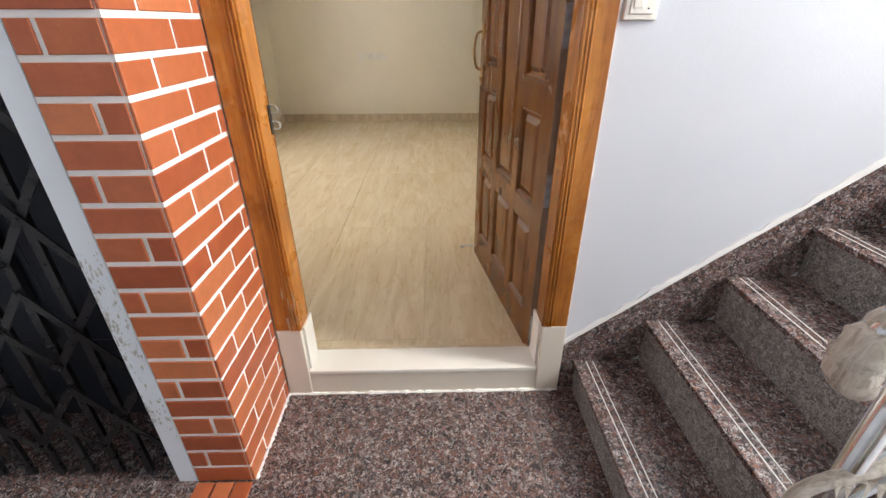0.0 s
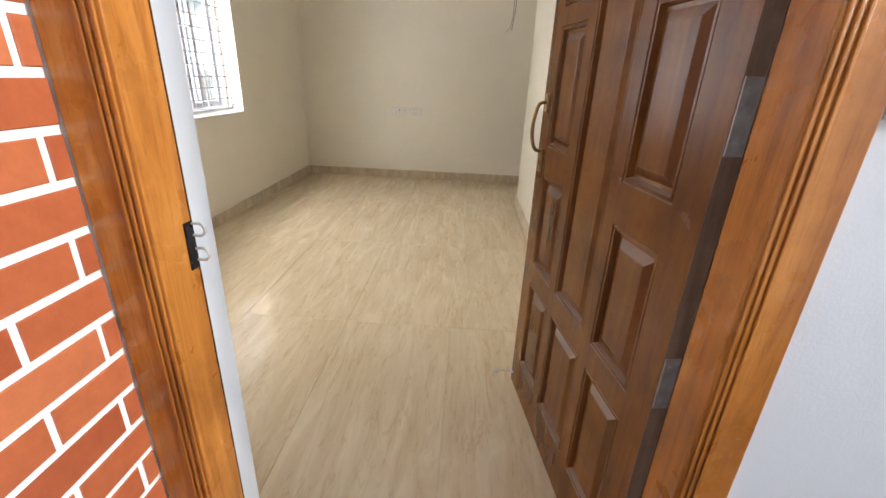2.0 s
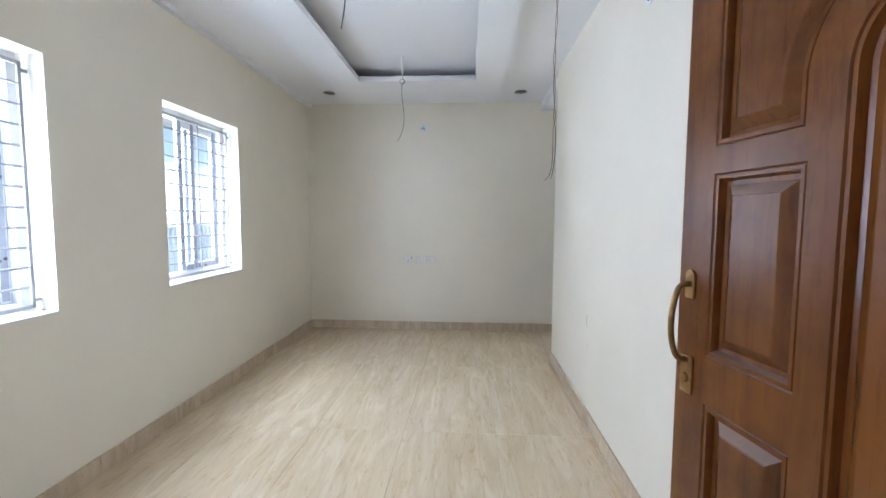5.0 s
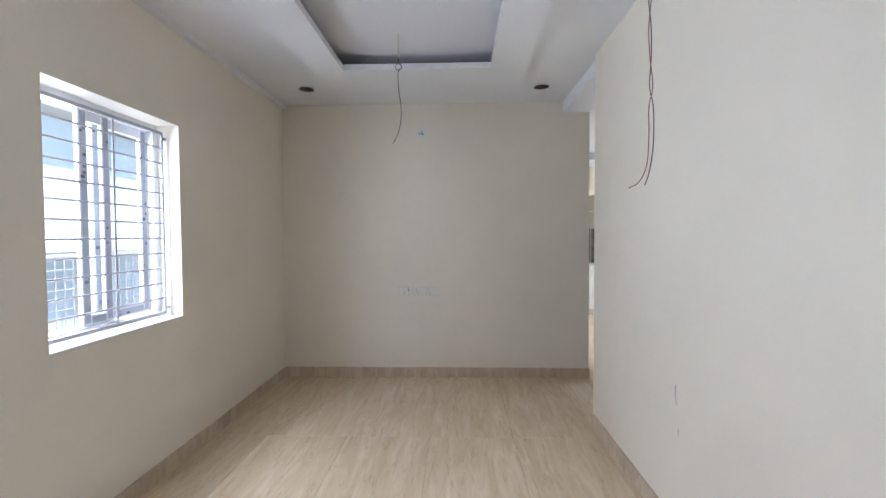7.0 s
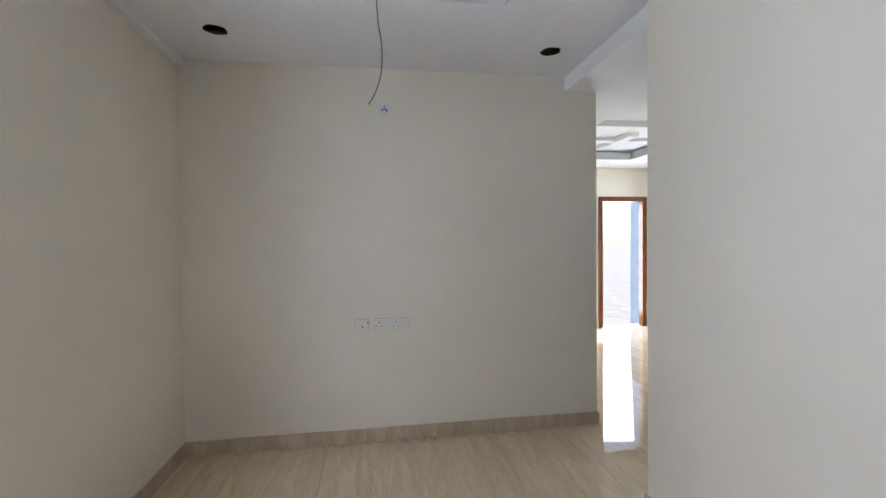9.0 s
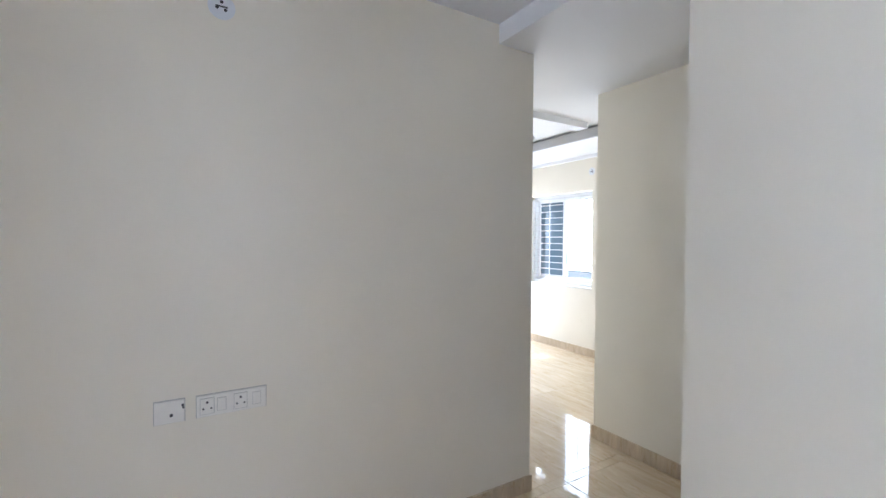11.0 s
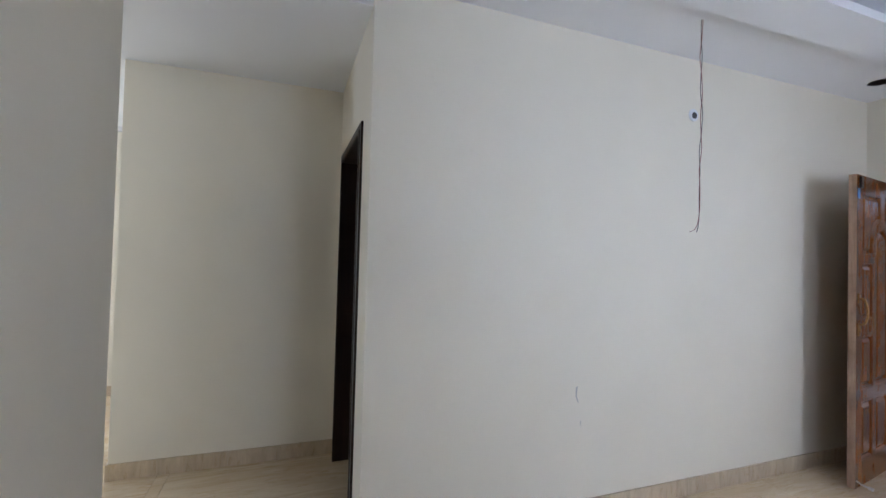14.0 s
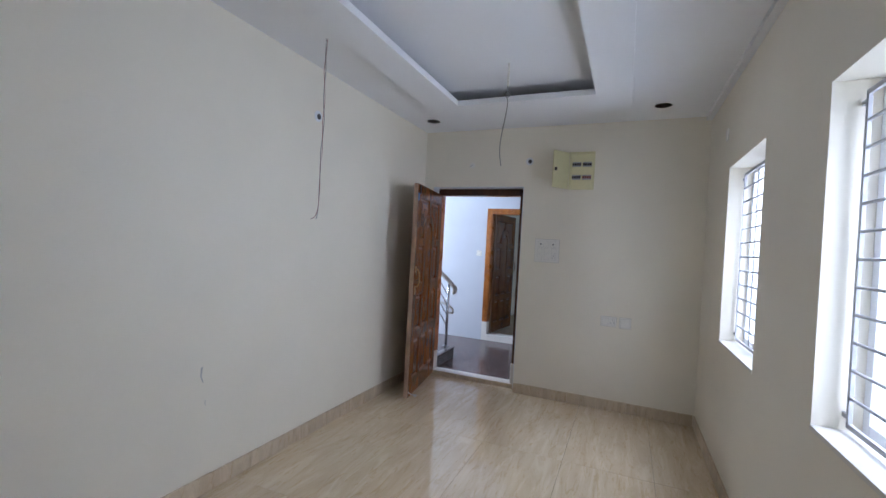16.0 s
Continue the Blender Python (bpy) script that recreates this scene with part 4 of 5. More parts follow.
for z in (0.062, -0.066):
    for x0 in (-0.045, 0.055):
        bm = bmesh.new()
        for k in range(4):
            add_box(bm, (x0 - 0.045 + k * 0.021, -0.022, z - 0.022), (x0 - 0.045 + k * 0.021 + 0.019, -0.008, z + 0.022), 0.001)
        br = part("breaker", bm, GRILLE, db, "row of grey breakers")
        bm = bmesh.new()
        for k in range(4):
            add_box(bm, (x0 - 0.044 + k * 0.021, -0.030, z - 0.012), (x0 - 0.044 + k * 0.021 + 0.016, -0.022, z + 0.010), 0.001)
        part("toggle", bm, WIRE_B if not (z < 0 and x0 > 0) else WIRE_R, br)
bm = bmesh.new()
add_box(bm, (0, -0.012, -hh + 0.004), (0.21, -0.004, hh - 0.004), 0.002, pose(-w, -0.014, 0, 0, 0, -128))
dr = part("door", bm, DBCREAM, db, "ivory board door, swung open")
bm = bmesh.new()
add_box(bm, (0.165, -0.018, -0.015), (0.19, 0.004, 0.015), 0.001, pose(-w, -0.014, 0, 0, 0, -128))
part("latch", bm, WIRE_B, dr)


# ---------------------------------------------------------------- hanging wires
def cable(name, label, strands, rod=None):
    ob = thing(name, label, "cable", group="hanging wires" if name == "hanging_wire" else "")
    for k, (pts, r, m) in enumerate(strands):
        bm = bmesh.new()
        add_tube(bm, smooth_curve(pts, 8), r * 0.85, 6)
        part("wire", bm, m, ob, "", True)
    if rod:
        bm = bmesh.new()
        add_rod(bm, rod[0], rod[1], 0.008, 10)
        part("conduit", bm, PLASTIC, ob, "white conduit stub")
    return ob


def loop(c, r, n=12):
    return [(c[0] + r * math.cos(k * 2 * math.pi / n), c[1], c[2] + r * math.sin(k * 2 * math.pi / n)) for k in range(n + 1)]


fx, fy = -0.83, 5.05
cable("hanging_wire", "twisted light wire hanging from a ceiling conduit", [
    ([(fx, fy, 2.70), (fx + 0.005, fy, 2.655)] + loop((fx + 0.0, fy, 2.63), 0.022) + [(fx - 0.004, fy, 2.59), (fx, fy, 2.46), (fx + 0.014, fy, 2.36), (fx + 0.012, fy, 2.25), (fx - 0.012, fy, 2.16), (fx - 0.045, fy, 2.10)], 0.0032, WIRE_G)],
    ((fx, fy, 2.857), (fx, fy, 2.69)))
nx, ny = -0.72, 2.75
cable("hanging_wire", "twisted light wire hanging from a ceiling conduit", [
    ([(nx, ny, 2.70), (nx + 0.005, ny, 2.66)] + loop((nx, ny, 2.63), 0.02) + [(nx - 0.004, ny, 2.58), (nx + 0.006, ny, 2.47), (nx + 0.028, ny, 2.34), (nx + 0.036, ny, 2.22), (nx + 0.02, ny, 2.11)], 0.0032, WIRE_G)],
    ((nx, ny, 2.857), (nx, ny, 2.69)))
ex, ey = 0.25, 3.58


def twisted(phase, amp, ends):
    """One strand of a loosely twisted pair from the ceiling down to where the pair opens."""
    out = []
    for k in range(9):
        z = 2.79 - 0.82 * k / 8
        a = phase + k * 1.9
        out.append((ex + 0.004 * math.sin(k * 0.9) + amp * math.cos(a), ey + amp * math.sin(a), z))
    return out + ends


cable("hanging_wire", "pair of red and black wires hanging from the ceiling", [
    (twisted(0, 0.005, [(ex + 0.008, ey - 0.006, 1.90), (ex + 0.010, ey - 0.008, 1.80), (ex + 0.006, ey - 0.004, 1.72), (ex, ey + 0.010, 1.66), (ex - 0.005, ey + 0.026, 1.63)]), 0.0021, WIRE_B),
    (twisted(math.pi, 0.005, [(ex - 0.002, ey + 0.004, 1.90), (ex - 0.002, ey + 0.002, 1.80), (ex - 0.004, ey + 0.012, 1.70), (ex - 0.014, ey + 0.05, 1.645), (ex - 0.030, ey + 0.105, 1.628)]), 0.0020, WIRE_R)])
cable("hall_wire", "thin wire hanging from a hall ceiling cut-out", [([(2.585, 7.15, 2.69), (2.595, 7.15, 2.6), (2.585, 7.16, 2.52), (2.55, 7.17, 2.46)], 0.004, WIRE_B)])
# Dark disc on the hall ceiling paints the shade of a lamp cut-out
bm = bmesh.new()
add_rod(bm, (2.585, 7.15, ZP - 0.003), (2.585, 7.15, ZP + 0.01), 0.058, 24)
tagged(part("cutout_shade_disc", bm, HOLE_SHADE), "dark disc for the shade of a lamp cut-out in the hall ceiling", "ceiling cut-out")

# scuffs on the right wall
for y, z, s in ((4.082, 0.70, 1.0), (4.05, 0.53, 0.35)):
    bm = bmesh.new()
    add_poly(bm, [(XR - 0.001, y - 0.008 * s, z + 0.045 * s), (XR - 0.001, y + 0.004 * s, z + 0.04 * s), (XR - 0.001, y + 0.006 * s, z - 0.01 * s), (XR - 0.001, y - 0.012 * s, z - 0.05 * s), (XR - 0.001, y - 0.016 * s, z - 0.045 * s), (XR - 0.001, y - 0.002 * s, z - 0.008 * s)], (-0.001, 0, 0))
    tagged(part("wall_scuff", bm, SCUFF), "small grey plaster scuff on the cream wall", "scuff")


# ---------------------------------------------------------------- kitchen recess
kb = HY + 0.448
unit = thing("kitchen_cabinet", "white kitchen base cabinet under a pale counter", "cabinet", pose((KX[0] + KX[1]) / 2, HY + 0.15, 0.0))
kw = (KX[1] - KX[0]) / 2 - 0.002
bm = bmesh.new()
add_box(bm, (-kw, -0.08, 0.0), (kw, 0.29, 0.10), 0.002)
part("plinth", bm, PLINTH, unit, "beige plinth")
bm = bmesh.new()
add_box(bm, (-kw, -0.11, 0.1005), (kw, 0.29, 0.88), 0.002)
part("body", bm, UPVC, unit)
for k in range(3):
    bm = bmesh.new()
    x0 = -kw + 2 * kw * k / 3 + 0.003
    add_box(bm, (x0, -0.128, 0.115), (x0 + 2 * kw / 3 - 0.006, -0.1105, 0.87), 0.003)
    dk = part("door", bm, UPVC, unit)
    bm = bmesh.new()
    add_rod(bm, (x0 + 0.03, -0.132, 0.70), (x0 + 0.03, -0.132, 0.82), 0.005, 8)
    part("handle", bm, STEEL, dk, "steel bar handle")
bm = bmesh.new()
add_box(bm, (KX[0] + 0.002, HY + 0.008, 0.881), (KX[1] - 0.002, kb, 0.921), 0.004)
tagged(part("worktop", bm, MARBLE), "pale stone kitchen worktop on the cabinet", "worktop")
for z in (1.58, 1.89):
    bm = bmesh.new()
    add_box(bm, (KX[0] + 0.002, HY + 0.20, z), (KX[1] - 0.002, kb, z + 0.028), 0.002)
    tagged(part("wall_shelf", bm, MARBLE), "white stone shelf in the kitchen recess", "shelf", "kitchen shelves")
splash = tagged(new("backsplash"), "dark grey patterned kitchen wall tiles", "tiles", kind="structure")
for i in range(5):
    for k in range(3):
        x0, z0 = KX[0] + 0.06 + 0.215 * i, 0.925 + 0.217 * k
        bm = bmesh.new()
        add_box(bm, (x0, kb - 0.009, z0), (x0 + 0.2, kb, z0 + 0.214), 0.0015)
        t = part("tile", bm, RISER, splash)
        bm = bmesh.new()
        add_poly(bm, [(x0 + 0.01, kb - 0.0095, z0 + 0.02), (x0 + 0.06, kb - 0.0095, z0 + 0.02), (x0 + 0.19, kb - 0.0095, z0 + 0.19), (x0 + 0.14, kb - 0.0095, z0 + 0.19)], (0, 0.001, 0))
        part("motif", bm, GREYPL, t, "dark diagonal motif")
# Flat board added in place of the open loft niche
hatch = thing("loft_niche_board", "flat beige board with a white frame in place of a loft niche", "hatch", pose(2.46, HY, 2.46))
bm = bmesh.new()
add_box(bm, (-0.20, -0.008, -0.14), (0.20, -0.001, 0.17))
part("panel", bm, PLINTH, hatch)
bm = boxes(((-0.225, -0.02, -0.165), (-0.20, -0.001, 0.19)), ((0.20, -0.02, -0.165), (0.225, -0.001, 0.19)), ((-0.20, -0.02, -0.165), (0.20, -0.001, -0.14)), ((-0.20, -0.02, 0.17), (0.20, -0.001, 0.19)))
part("frame", bm, UPVC, hatch)


# ---------------------------------------------------------------- stair
NX0, NZ0, TREAD, RISE = 0.602, 0.078, 0.2545, 0.195
SY0, SY1 = 0.13, YO - 0.012
stair = tagged(new("staircase"), "granite staircase with white anti-slip lines", "stairs", kind="structure")
for k in range(10):
    x, z = NX0 + TREAD * k, NZ0 + RISE * k
    bm = bmesh.new()
    add_box(bm, (x - 0.012, SY0, z - 0.02), (x + TREAD + 0.01, SY1, z), 0.003)
    tr = part("tread", bm, GRANITE, stair, "polished brown granite tread")
    for d in (0.035, 0.062):
        bm = bmesh.new()
        add_box(bm, (x + d, SY0 + 0.01, z - 0.001), (x + d + 0.004, SY1 - 0.01, z + 0.0008))
        part("inlay", bm, STRIPE, tr, "white anti-slip line")
    bm = bmesh.new()
    zb = LAND if k == 0 else z - RISE
    add_box(bm, (x, SY0 + 0.004, zb), (x + 0.02, SY1, z - 0.0205), 0.001)
    part("riser", bm, RISER, stair, "flamed grey granite riser")
    bm = bmesh.new()
    add_box(bm, (x + 0.021, SY0 + 0.006, LAND - 0.1 if k < 3 else z - 0.4), (x + TREAD + 0.019, SY1, z - 0.0205))
    part("step_core", bm, RISER, stair)
# sloped skirting against the wall
sk = tagged(new("stair_skirting"), "dark granite stair skirting with pale joints", "baseboard", kind="structure")
slope = (0.898 - 0.161) / (1.491 - 0.527)
zl = lambda x: 0.161 + slope * (x - 0.55)
xs = [0.541] + [NX0 + 0.005 + TREAD * k for k in range(10)]
for a, b in zip(xs, xs[1:]):
    bm = bmesh.new()
    low = LAND if a < 0.56 else zl(a) - 0.30
    low2 = LAND if a < 0.56 else zl(b) - 0.30
    add_poly(bm, [(a + 0.002, YO - 0.011, low), (b - 0.002, YO - 0.011, low2), (b - 0.002, YO - 0.011, zl(b)), (a + 0.002, YO - 0.011, zl(a))], (0, 0.0105, 0))
    part("skirting_slab", bm, GRANITE, sk)
bm = bmesh.new()
rr = random.Random(3)
pts = [(0.541 + i * 0.03, zl(0.541 + i * 0.03) + 0.016 + 0.016 * rr.random()) for i in range(85)]
add_poly(bm, [(0.541, YO - 0.007, zl(0.541)), (pts[-1][0], YO - 0.007, zl(pts[-1][0]))] + [(x, YO - 0.007, z) for x, z in pts[::-1]], (0, 0.0068, 0))
structure("plaster_bead", bm, MORTAR, "rough white plaster edge over the stair skirting", "trim")

# stair railing
ry = 0.20
rail = thing("stair_railing", "stainless stair railing wrapped in milky plastic film", "railing", pose(0, 0, 0))
rs = RISE / TREAD
rz = lambda x: 0.93 + (x - 0.60) * rs
bm = bmesh.new()
add_tube(bm, smooth_curve([(0.60, ry, 0.90), (0.66, ry, rz(0.66)), (0.9, ry, rz(0.9)), (1.6, ry, rz(1.6)), (2.6, ry, rz(2.6))], 6), 0.025, 12)
part("handrail", bm, STEEL, rail, "stainless handrail", True)
for x in (0.70, 1.46, 2.22):
    bm = bmesh.new()
    k = int((x - NX0) // TREAD)
    base = NZ0 + RISE * k
    add_rod(bm, (x, ry, base), (x, ry, rz(x) - 0.01), 0.019, 14)
    add_rod(bm, (x, ry, base), (x, ry, base + 0.012), 0.045, 18)
    part("post", bm, STEEL, rail, "round stainless post", True)
for k in range(2):
    x0 = 0.70 + 0.76 * k
    for lift in (0.22, 0.36, 0.50, 0.64):
        bm = bmesh.new()
        zig = []
        for i in range(7):
            x = x0 + 0.76 * i / 6
            zig.append((x, ry, rz(x) - 0.93 + 0.12 + lift + (0.045 if i % 2 else -0.045)))
        for p, q in zip(zig, zig[1:]):
            add_rod(bm, p, q, 0.009, 8)
        part("zigzag_bar", bm, STEEL, rail, "thin zigzag infill bar")
# plastic film bunched round the end of the rail
bm = bmesh.new()
add_tube(bm, smooth_curve([(0.635, ry, 0.835), (0.61, ry, 0.865), (0.605, ry, 0.905), (0.64, ry, 0.945), (0.75, ry, rz(0.75)), (0.95, ry, rz(0.95))], 6),
         [0.02 + 0.002 * i if i < 6 else 0.031 + 0.003 * math.sin(i * 1.9) for i in range(31)], 16)
part("plastic_wrap", bm, WRAP, rail, "crumpled milky plastic film", True)
rr = random.Random(4)
for k in range(7):
    bm = bmesh.new()
    c = Vector((0.66 + 0.02 * k, ry - 0.018, 0.655 - 0.004 * k))
    d = Vector((rr.uniform(-0.01, 0.02), rr.uniform(-0.02, 0.0), rr.uniform(-0.04, 0.01)))
    add_poly(bm, [c, c + Vector((0.016, 0, 0.004)), c + d], (0, 0.0008, 0))
    part("torn_film", bm, WRAP, rail, "torn shred of plastic film")
bm = bmesh.new()
add_tube(bm, smooth_curve([(0.82, ry - 0.01, 0.70), (0.72, ry - 0.01, 0.665), (0.645, ry - 0.01, 0.63), (0.622, ry - 0.01, 0.59), (0.635, ry - 0.01, 0.555), (0.70, ry - 0.01, 0.56)], 6), 0.0125, 10)
part("rail_curl", bm, WRAP, rail, "wrapped curled rail end", True)


# ---------------------------------------------------------------- lift gate
gate = thing("collapsible_gate", "black collapsible steel lift gate, closed", "gate")
gy = 0.735
for k in range(9):
    x = -0.860 - 0.1 * k
    bm = bmesh.new()
    add_box(bm, (x - 0.012, gy - 0.006, LAND + 0.01), (x + 0.012, gy + 0.008, 2.08), 0.001)
    add_box(bm, (x - 0.022, gy + 0.010, LAND + 0.01), (x - 0.012, gy + 0.024, 2.08), 0.001)
    part("upright", bm, BLACK, gate)
for row, z in enumerate((0.08, 0.42, 0.76, 1.10, 1.44, 1.78)):
    for k in range(4):
        xa, xb = -0.860 - 0.2 * k, -0.860 - 0.2 * (k + 1)
        for s in (0, 1):
            za, zb2 = (z, z + 0.26) if s else (z + 0.26, z)
            bm = bmesh.new()
            yy = gy - 0.012 - 0.006 * s
            d = Vector((xb - xa, 0, zb2 - za))
            m = Matrix.Translation(((xa + xb) / 2, yy, (za + zb2) / 2)) @ d.to_track_quat("X", "Z").to_matrix().to_4x4()
            add_box(bm, (-d.length / 2, -0.002, -0.011), (d.length / 2, 0.002, 0.011), 0, m)
            for p in ((xa, za), (xb, zb2), ((xa + xb) / 2, (za + zb2) / 2)):
                add_rod(bm, (p[0], yy - 0.006, p[1]), (p[0], yy + 0.004, p[1]), 0.006, 8)
            part("lattice_bar", bm, BLACK, gate)
structure("lift_frame", boxes(((-0.847, 0.70, LAND), (-0.785, 0.76, 2.16)), ((-1.80, 0.70, LAND), (-1.74, 0.76, 2.16)), ((-1.74, 0.70, 2.10), (-0.847, 0.76, 2.16))), BLUEWHITE, "pale blue painted lift opening frame, flaking", "trim")
bm = bmesh.new()
rr = random.Random(8)
for k in range(230):
    cz = (0.62, 0.50, 0.72, 0.25)[k % 4]
    z = min(0.95, max(0.05, rr.gauss(cz, 0.05)))
    x = min(-0.793, max(-0.842, rr.gauss((-0.835, -0.80)[k % 3 == 0], 0.012)))
    s = 0.0012 + 0.006 * rr.random() ** 3
    add_poly(bm, [(x + s * math.cos(a) * (0.3 + 0.7 * rr.random()), 0.6994 - 0.00001 * k, z + 2.4 * s * math.sin(a) * (0.3 + 0.8 * rr.random())) for a in [i * math.pi / 4 for i in range(8)]], (0, 0.0004, 0))
structure("flaked_paint", bm, FLAKE, "bare grey patches where paint flaked off", "trim")
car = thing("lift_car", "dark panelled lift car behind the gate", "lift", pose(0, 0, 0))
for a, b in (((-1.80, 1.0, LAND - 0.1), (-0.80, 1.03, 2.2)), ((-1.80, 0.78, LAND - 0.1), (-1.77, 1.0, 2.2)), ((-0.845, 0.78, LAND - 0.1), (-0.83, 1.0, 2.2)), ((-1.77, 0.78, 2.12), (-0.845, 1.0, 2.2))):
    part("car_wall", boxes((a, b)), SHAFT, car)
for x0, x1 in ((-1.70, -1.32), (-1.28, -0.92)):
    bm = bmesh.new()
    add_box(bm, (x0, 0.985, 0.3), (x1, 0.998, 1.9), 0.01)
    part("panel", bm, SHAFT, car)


# ---------------------------------------------------------------- outside
nb = thing("neighbour_building", "aged pale blue apartment block across a narrow gap", "building", pose(-5.6, 4, -6.4))
bm = boxes(((-6, -14, 0), (0, 16, 9.42)))
part("wall", bm, BLUEWALL, nb)
bm = boxes(((-6.1, -14, 9.42), (0.35, 16, 9.54)))
roof = part("roof", bm, CONCRETE, nb, "stained concrete roof slab")
for z in (9.60, 10.30):
    bm = boxes(((0.26, -6, z), (0.30, 10, z + 0.05)))
    part("rail", bm, UPVC, roof, "white roof railing")
for k in range(54):
    bm = boxes(((0.265, -6 + 0.3 * k, 9.54), (0.295, -5.96 + 0.3 * k, 10.3)))
    part("baluster", bm, UPVC, roof)
# White band puts the wall's blown-out brightness into its colour
bm = boxes(((0, -5.6, 7.78), (0.03, 10, 8.55)))
part("blown_out_band", bm, OUTWALL, nb, "white band painted for the bright blown-out stretch of wall")
for z in (3.2, 7.68):
    bm = boxes(((0, -14, z), (0.45, 16, z + 0.08)))
    part("ledge", bm, OUTWALL, nb, "projecting concrete ledge")
for y0 in (-7.0, 11.5):
    for z0 in (4.0, 7.1):
        bm = boxes(((0.0, y0, z0), (0.05, y0 + 0.06, z0 + 1.3)), ((0.0, y0 + 1.3, z0), (0.05, y0 + 1.36, z0 + 1.3)), ((0.0, y0 + 0.06, z0), (0.05, y0 + 1.3, z0 + 0.06)), ((0.0, y0 + 0.06, z0 + 1.24), (0.05, y0 + 1.3, z0 + 1.3)), ((0, y0 + 0.65, z0 + 0.06), (0.05, y0 + 0.71, z0 + 1.24)))
        wi = part("window", bm, UPVC, nb)
        bm = boxes(((0.01, y0 + 0.06, z0 + 0.06), (0.02, y0 + 0.65, z0 + 1.24)), ((0.01, y0 + 0.71, z0 + 0.06), (0.02, y0 + 1.3, z0 + 1.24)))
        part("pane", bm, TINT, wi)
bm = boxes(((0.42, -5.5, 7.62), (0.46, 9, 7.66)), ((0.42, -5.5, 6.5), (0.46, 9, 6.54)))
cage = part("balcony_grille", bm, GRILLE, nb, "grey mesh balcony grille")
bm = bmesh.new()
for k in range(120):
    add_box(bm, (0.432, -5.5 + k * 0.12, 6.54), (0.444, -5.488 + k * 0.12, 7.62))
for k in range(8):
    add_box(bm, (0.446, -5.5, 6.62 + 0.12 * k), (0.456, 9, 6.632 + 0.12 * k))
tagged(part("mesh_infill", bm, GRILLE, cage), kind="stuff")
pl = thing("roof_plants", "green potted plants along the neighbour's roof edge", "plants", pose(-5.6, 4, 3.14))
bm = bmesh.new()
rr = random.Random(5)
for k in range(900):
    c = Vector((0.1 + 0.3 * rr.random(), -4 + 9 * rr.random(), 0.05 + 0.5 * rr.random() ** 1.4))
    d = Vector((rr.uniform(-1, 1), rr.uniform(-1, 1), rr.uniform(-0.3, 1))).normalized() * 0.07
    s = d.cross(Vector((rr.uniform(-1, 1), rr.uniform(-1, 1), rr.uniform(-1, 1)))).normalized() * 0.022
    bm.faces.new([bm.verts.new(p) for p in (c, c + d * 0.5 + s, c + d, c + d * 0.5 - s)])
part("leaves", bm, LEAFGREEN, pl)
nb2 = thing("sunlit_house", "bright sunlit white house opposite the hall", "building", pose(8.5, 9, -6.4))
bm = boxes(((0, -9, 0), (5, 9, 9.8)))
part("wall", bm, OUTWALL, nb2)
bm = boxes(((-0.3, -9.2, 9.8), (5.3, 9.2, 10.0)))
part("roof", bm, CONCRETE, nb2)
for y0 in (-3.5, -0.6, 3):
    bm = boxes(((-0.04, y0, 7.0), (0.0, y0 + 1.1, 8.2)))
    wi = part("window", bm, UPVC, nb2)
    bm = boxes(((-0.05, y0 + 0.06, 7.06), (-0.041, y0 + 0.52, 8.14)), ((-0.05, y0 + 0.58, 7.06), (-0.041, y0 + 1.04, 8.14)))
    part("pane", bm, TINT, wi)


# ---------------------------------------------------------------- pieces: bricks
pier = tagged(new("brick_pier"), "red clay brick cladding with raised white mortar", "brick wall", kind="structure")
part("mortar", boxes(((-0.782, 0.70, LAND), (-0.594, YO - 0.0, TOP + 1.9))), MORTAR, pier)
BP = 0.0775
shared = {}


def brick(w, m):
    key = round(w, 3)
    if key not in shared:
        b = bmesh.new()
        add_box(b, (0, -0.004, 0), (w, 0.004, BP - 0.014))
        top = [e for e in b.edges if all(abs(v.co.y + 0.004) < 1e-5 for v in e.verts)]
        bmesh.ops.bevel(b, geom=top, offset=0.0018, segments=1, affect="EDGES")
        shared[key] = finish(b, "brick", BRICK)
    ob = new("brick", shared[key])
    ob.parent = pier
    ob.matrix_world = m
    return ob


# lit face looks along +x, the shaded one along -y
rr = random.Random(2)
for row in range(36):
    z = LAND + 0.004 + row * BP
    length = YO - 0.016 - 0.698
    cuts = [(0, 0.226), (0.238, length)] if row % 2 else [(0, 0.112), (0.124, 0.345), (0.357, length)]
    for a, b in cuts:
        brick(b - a, Matrix.Translation((-0.594, 0.698 + a, z)) @ pose(0, 0, 0, rr.uniform(-0.4, 0.4), 0, 90 + rr.uniform(-0.3, 0.3)))
    cuts = [(0, 0.178)] if row % 2 == 0 else ([(0, 0.05), (0.062, 0.178)] if row % 4 == 1 else [(0, 0.108), (0.12, 0.178)])
    for a, b in cuts:
        brick(b - a, Matrix.Translation((-0.780 + a, 0.70, z)) @ pose(0, 0, 0, 0, 0, rr.uniform(-0.3, 0.3)))

# flat course at the foot of the pier
for k in range(3):
    brick(0.056, Matrix.Translation((-0.78 + 0.064 * k, 0.625, LAND + 0.004)) @ pose(0, 0, 0, -90, 0, 0))

# mortar squeezed out along the foot of the threshold and the pier
rr = random.Random(21)
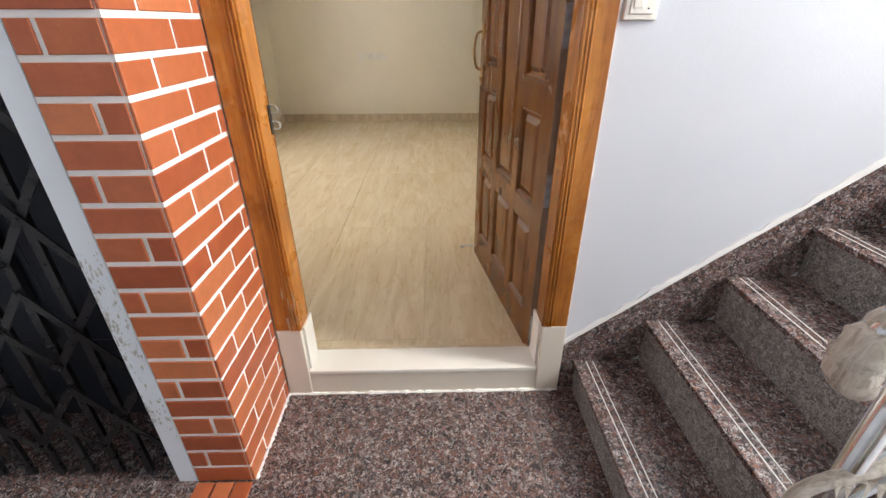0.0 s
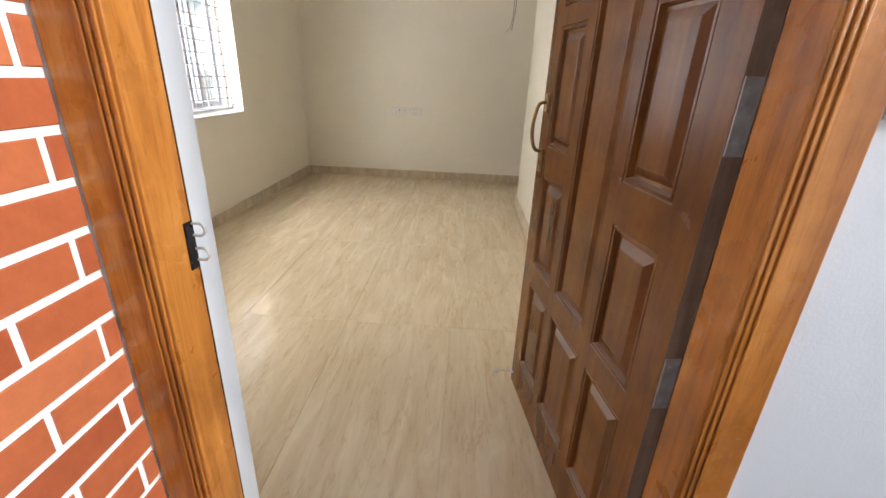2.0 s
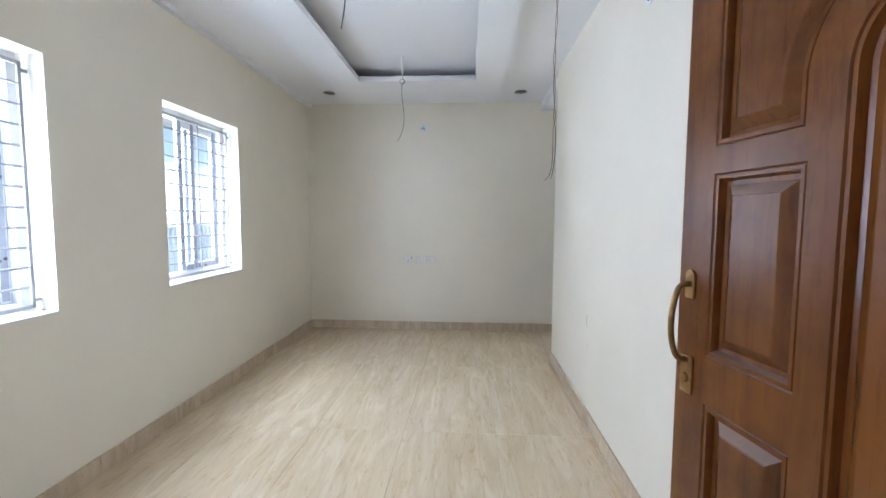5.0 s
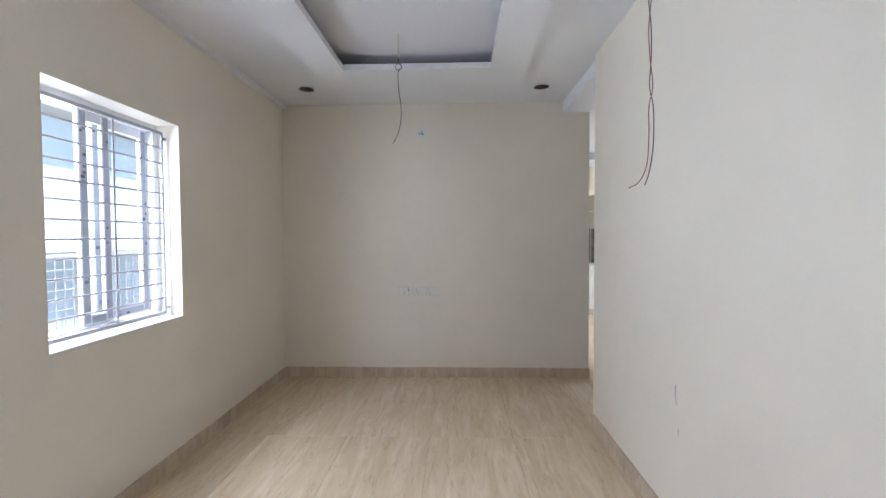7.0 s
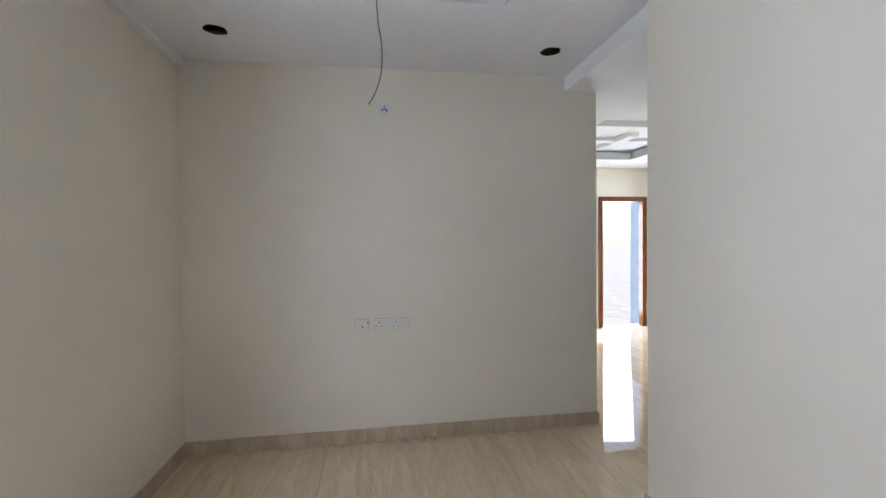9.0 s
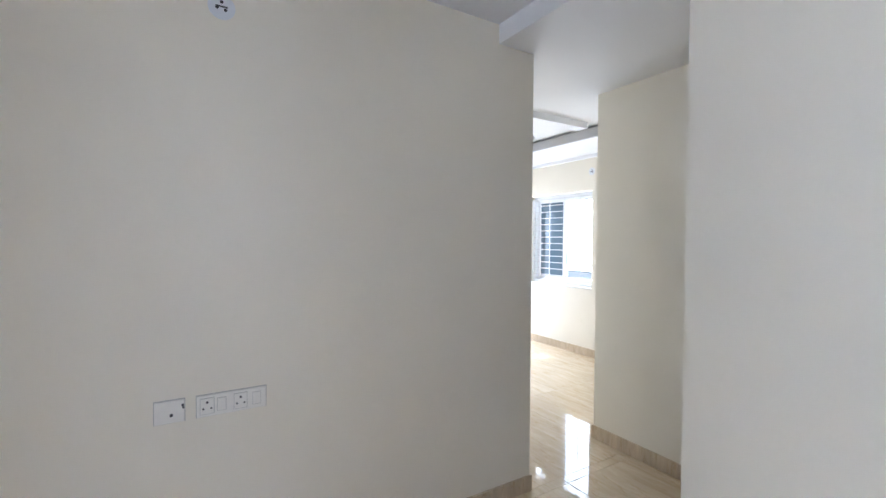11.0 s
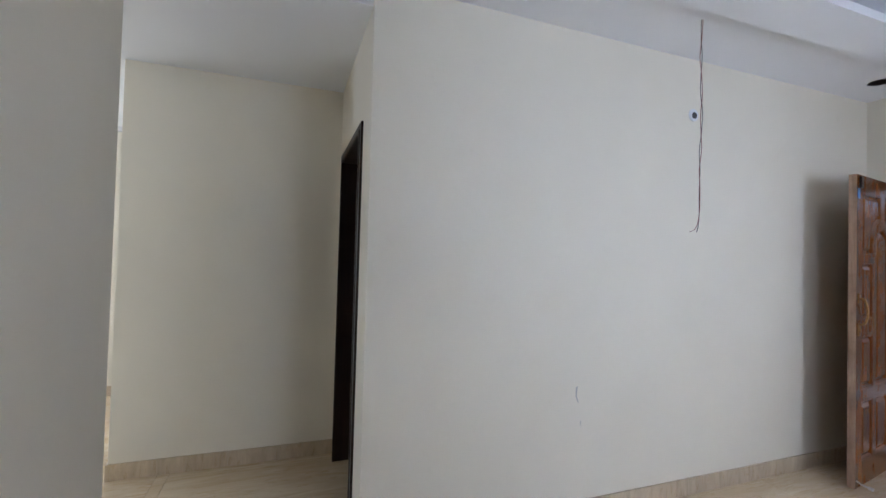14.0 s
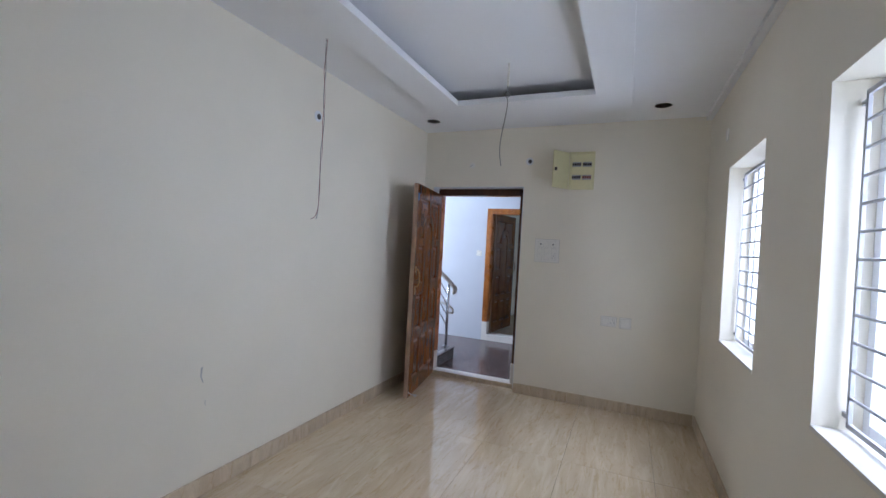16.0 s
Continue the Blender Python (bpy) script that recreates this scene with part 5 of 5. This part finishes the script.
for p, q in (((FX[0], 1.078), (FX[1], 1.078)), ((-0.588, 0.70), (-0.588, 1.078))):
    bm = bmesh.new()
    n = 60
    pts = [(p[0] + (q[0] - p[0]) * k / n, p[1] + (q[1] - p[1]) * k / n, LAND) for k in range(n + 1)]
    add_tube(bm, pts, [0.0035 + 0.007 * rr.random() ** 2 for _ in pts], 6)
    structure("mortar_bead", bm, MORTAR, "ragged white mortar bead along the floor", "trim")

# ---------------------------------------------------------------- pieces: floor tiles
tile_mesh = {}


def tile(x0, x1, y0, y1, z, th, material, parent, gap=0.0008):
    key = (round(x1 - x0, 3), round(y1 - y0, 3), material.name)
    if key not in tile_mesh:
        b = bmesh.new()
        w, h = x1 - x0 - 2 * gap, y1 - y0 - 2 * gap
        e = 0.0009
        lo = [b.verts.new(p) for p in ((0, 0, -th), (w, 0, -th), (w, h, -th), (0, h, -th))]
        md = [b.verts.new(p) for p in ((0, 0, -e), (w, 0, -e), (w, h, -e), (0, h, -e))]
        hi = [b.verts.new(p) for p in ((e, e, 0), (w - e, e, 0), (w - e, h - e, 0), (e, h - e, 0))]
        for p, q in ((lo, md), (md, hi)):
            for i in range(4):
                j = (i + 1) % 4
                b.faces.new((p[i], p[j], q[j], q[i]))
        b.faces.new(hi)
        tile_mesh[key] = finish(b, "tile", material)
    ob = new("tile", tile_mesh[key])
    ob.parent = parent
    ob.matrix_world = pose(x0 + gap, y0 + gap, z)
    return ob


def lay(x0, x1, y0, y1, xj, yj, tw, tl, z, th, material, parent, gap=0.0008):
    xs = sorted({x0, x1} | {xj + k * tw for k in range(-20, 20) if x0 + 0.02 < xj + k * tw < x1 - 0.02})
    ys = sorted({y0, y1} | {yj + k * tl for k in range(-20, 20) if y0 + 0.02 < yj + k * tl < y1 - 0.02})
    for a, b in zip(xs, xs[1:]):
        for c, d in zip(ys, ys[1:]):
            tile(a, b, c, d, z, th, material, parent, gap)


fl = bpy.data.objects["floor"]
lay(XL, XR, 1.233, YF, -0.03, 1.33, 0.6, 1.25, 0, 0.011, TILE, fl)
lay(XR, XP1, 3.5, YF, -0.03, 1.33, 0.6, 1.25, 0, 0.011, TILE, fl)
lay(XP0, HX, YF, HY + 0.2, -0.03, 1.33, 0.6, 1.25, 0, 0.011, TILE, fl)
lf = bpy.data.objects["landing_floor"]
lay(-2.0, 3.5, YB, YO - 0.012, 0.395, 0.0, 1.4, 2.4, LAND, 0.008, GRANITE, lf, 0.0018)
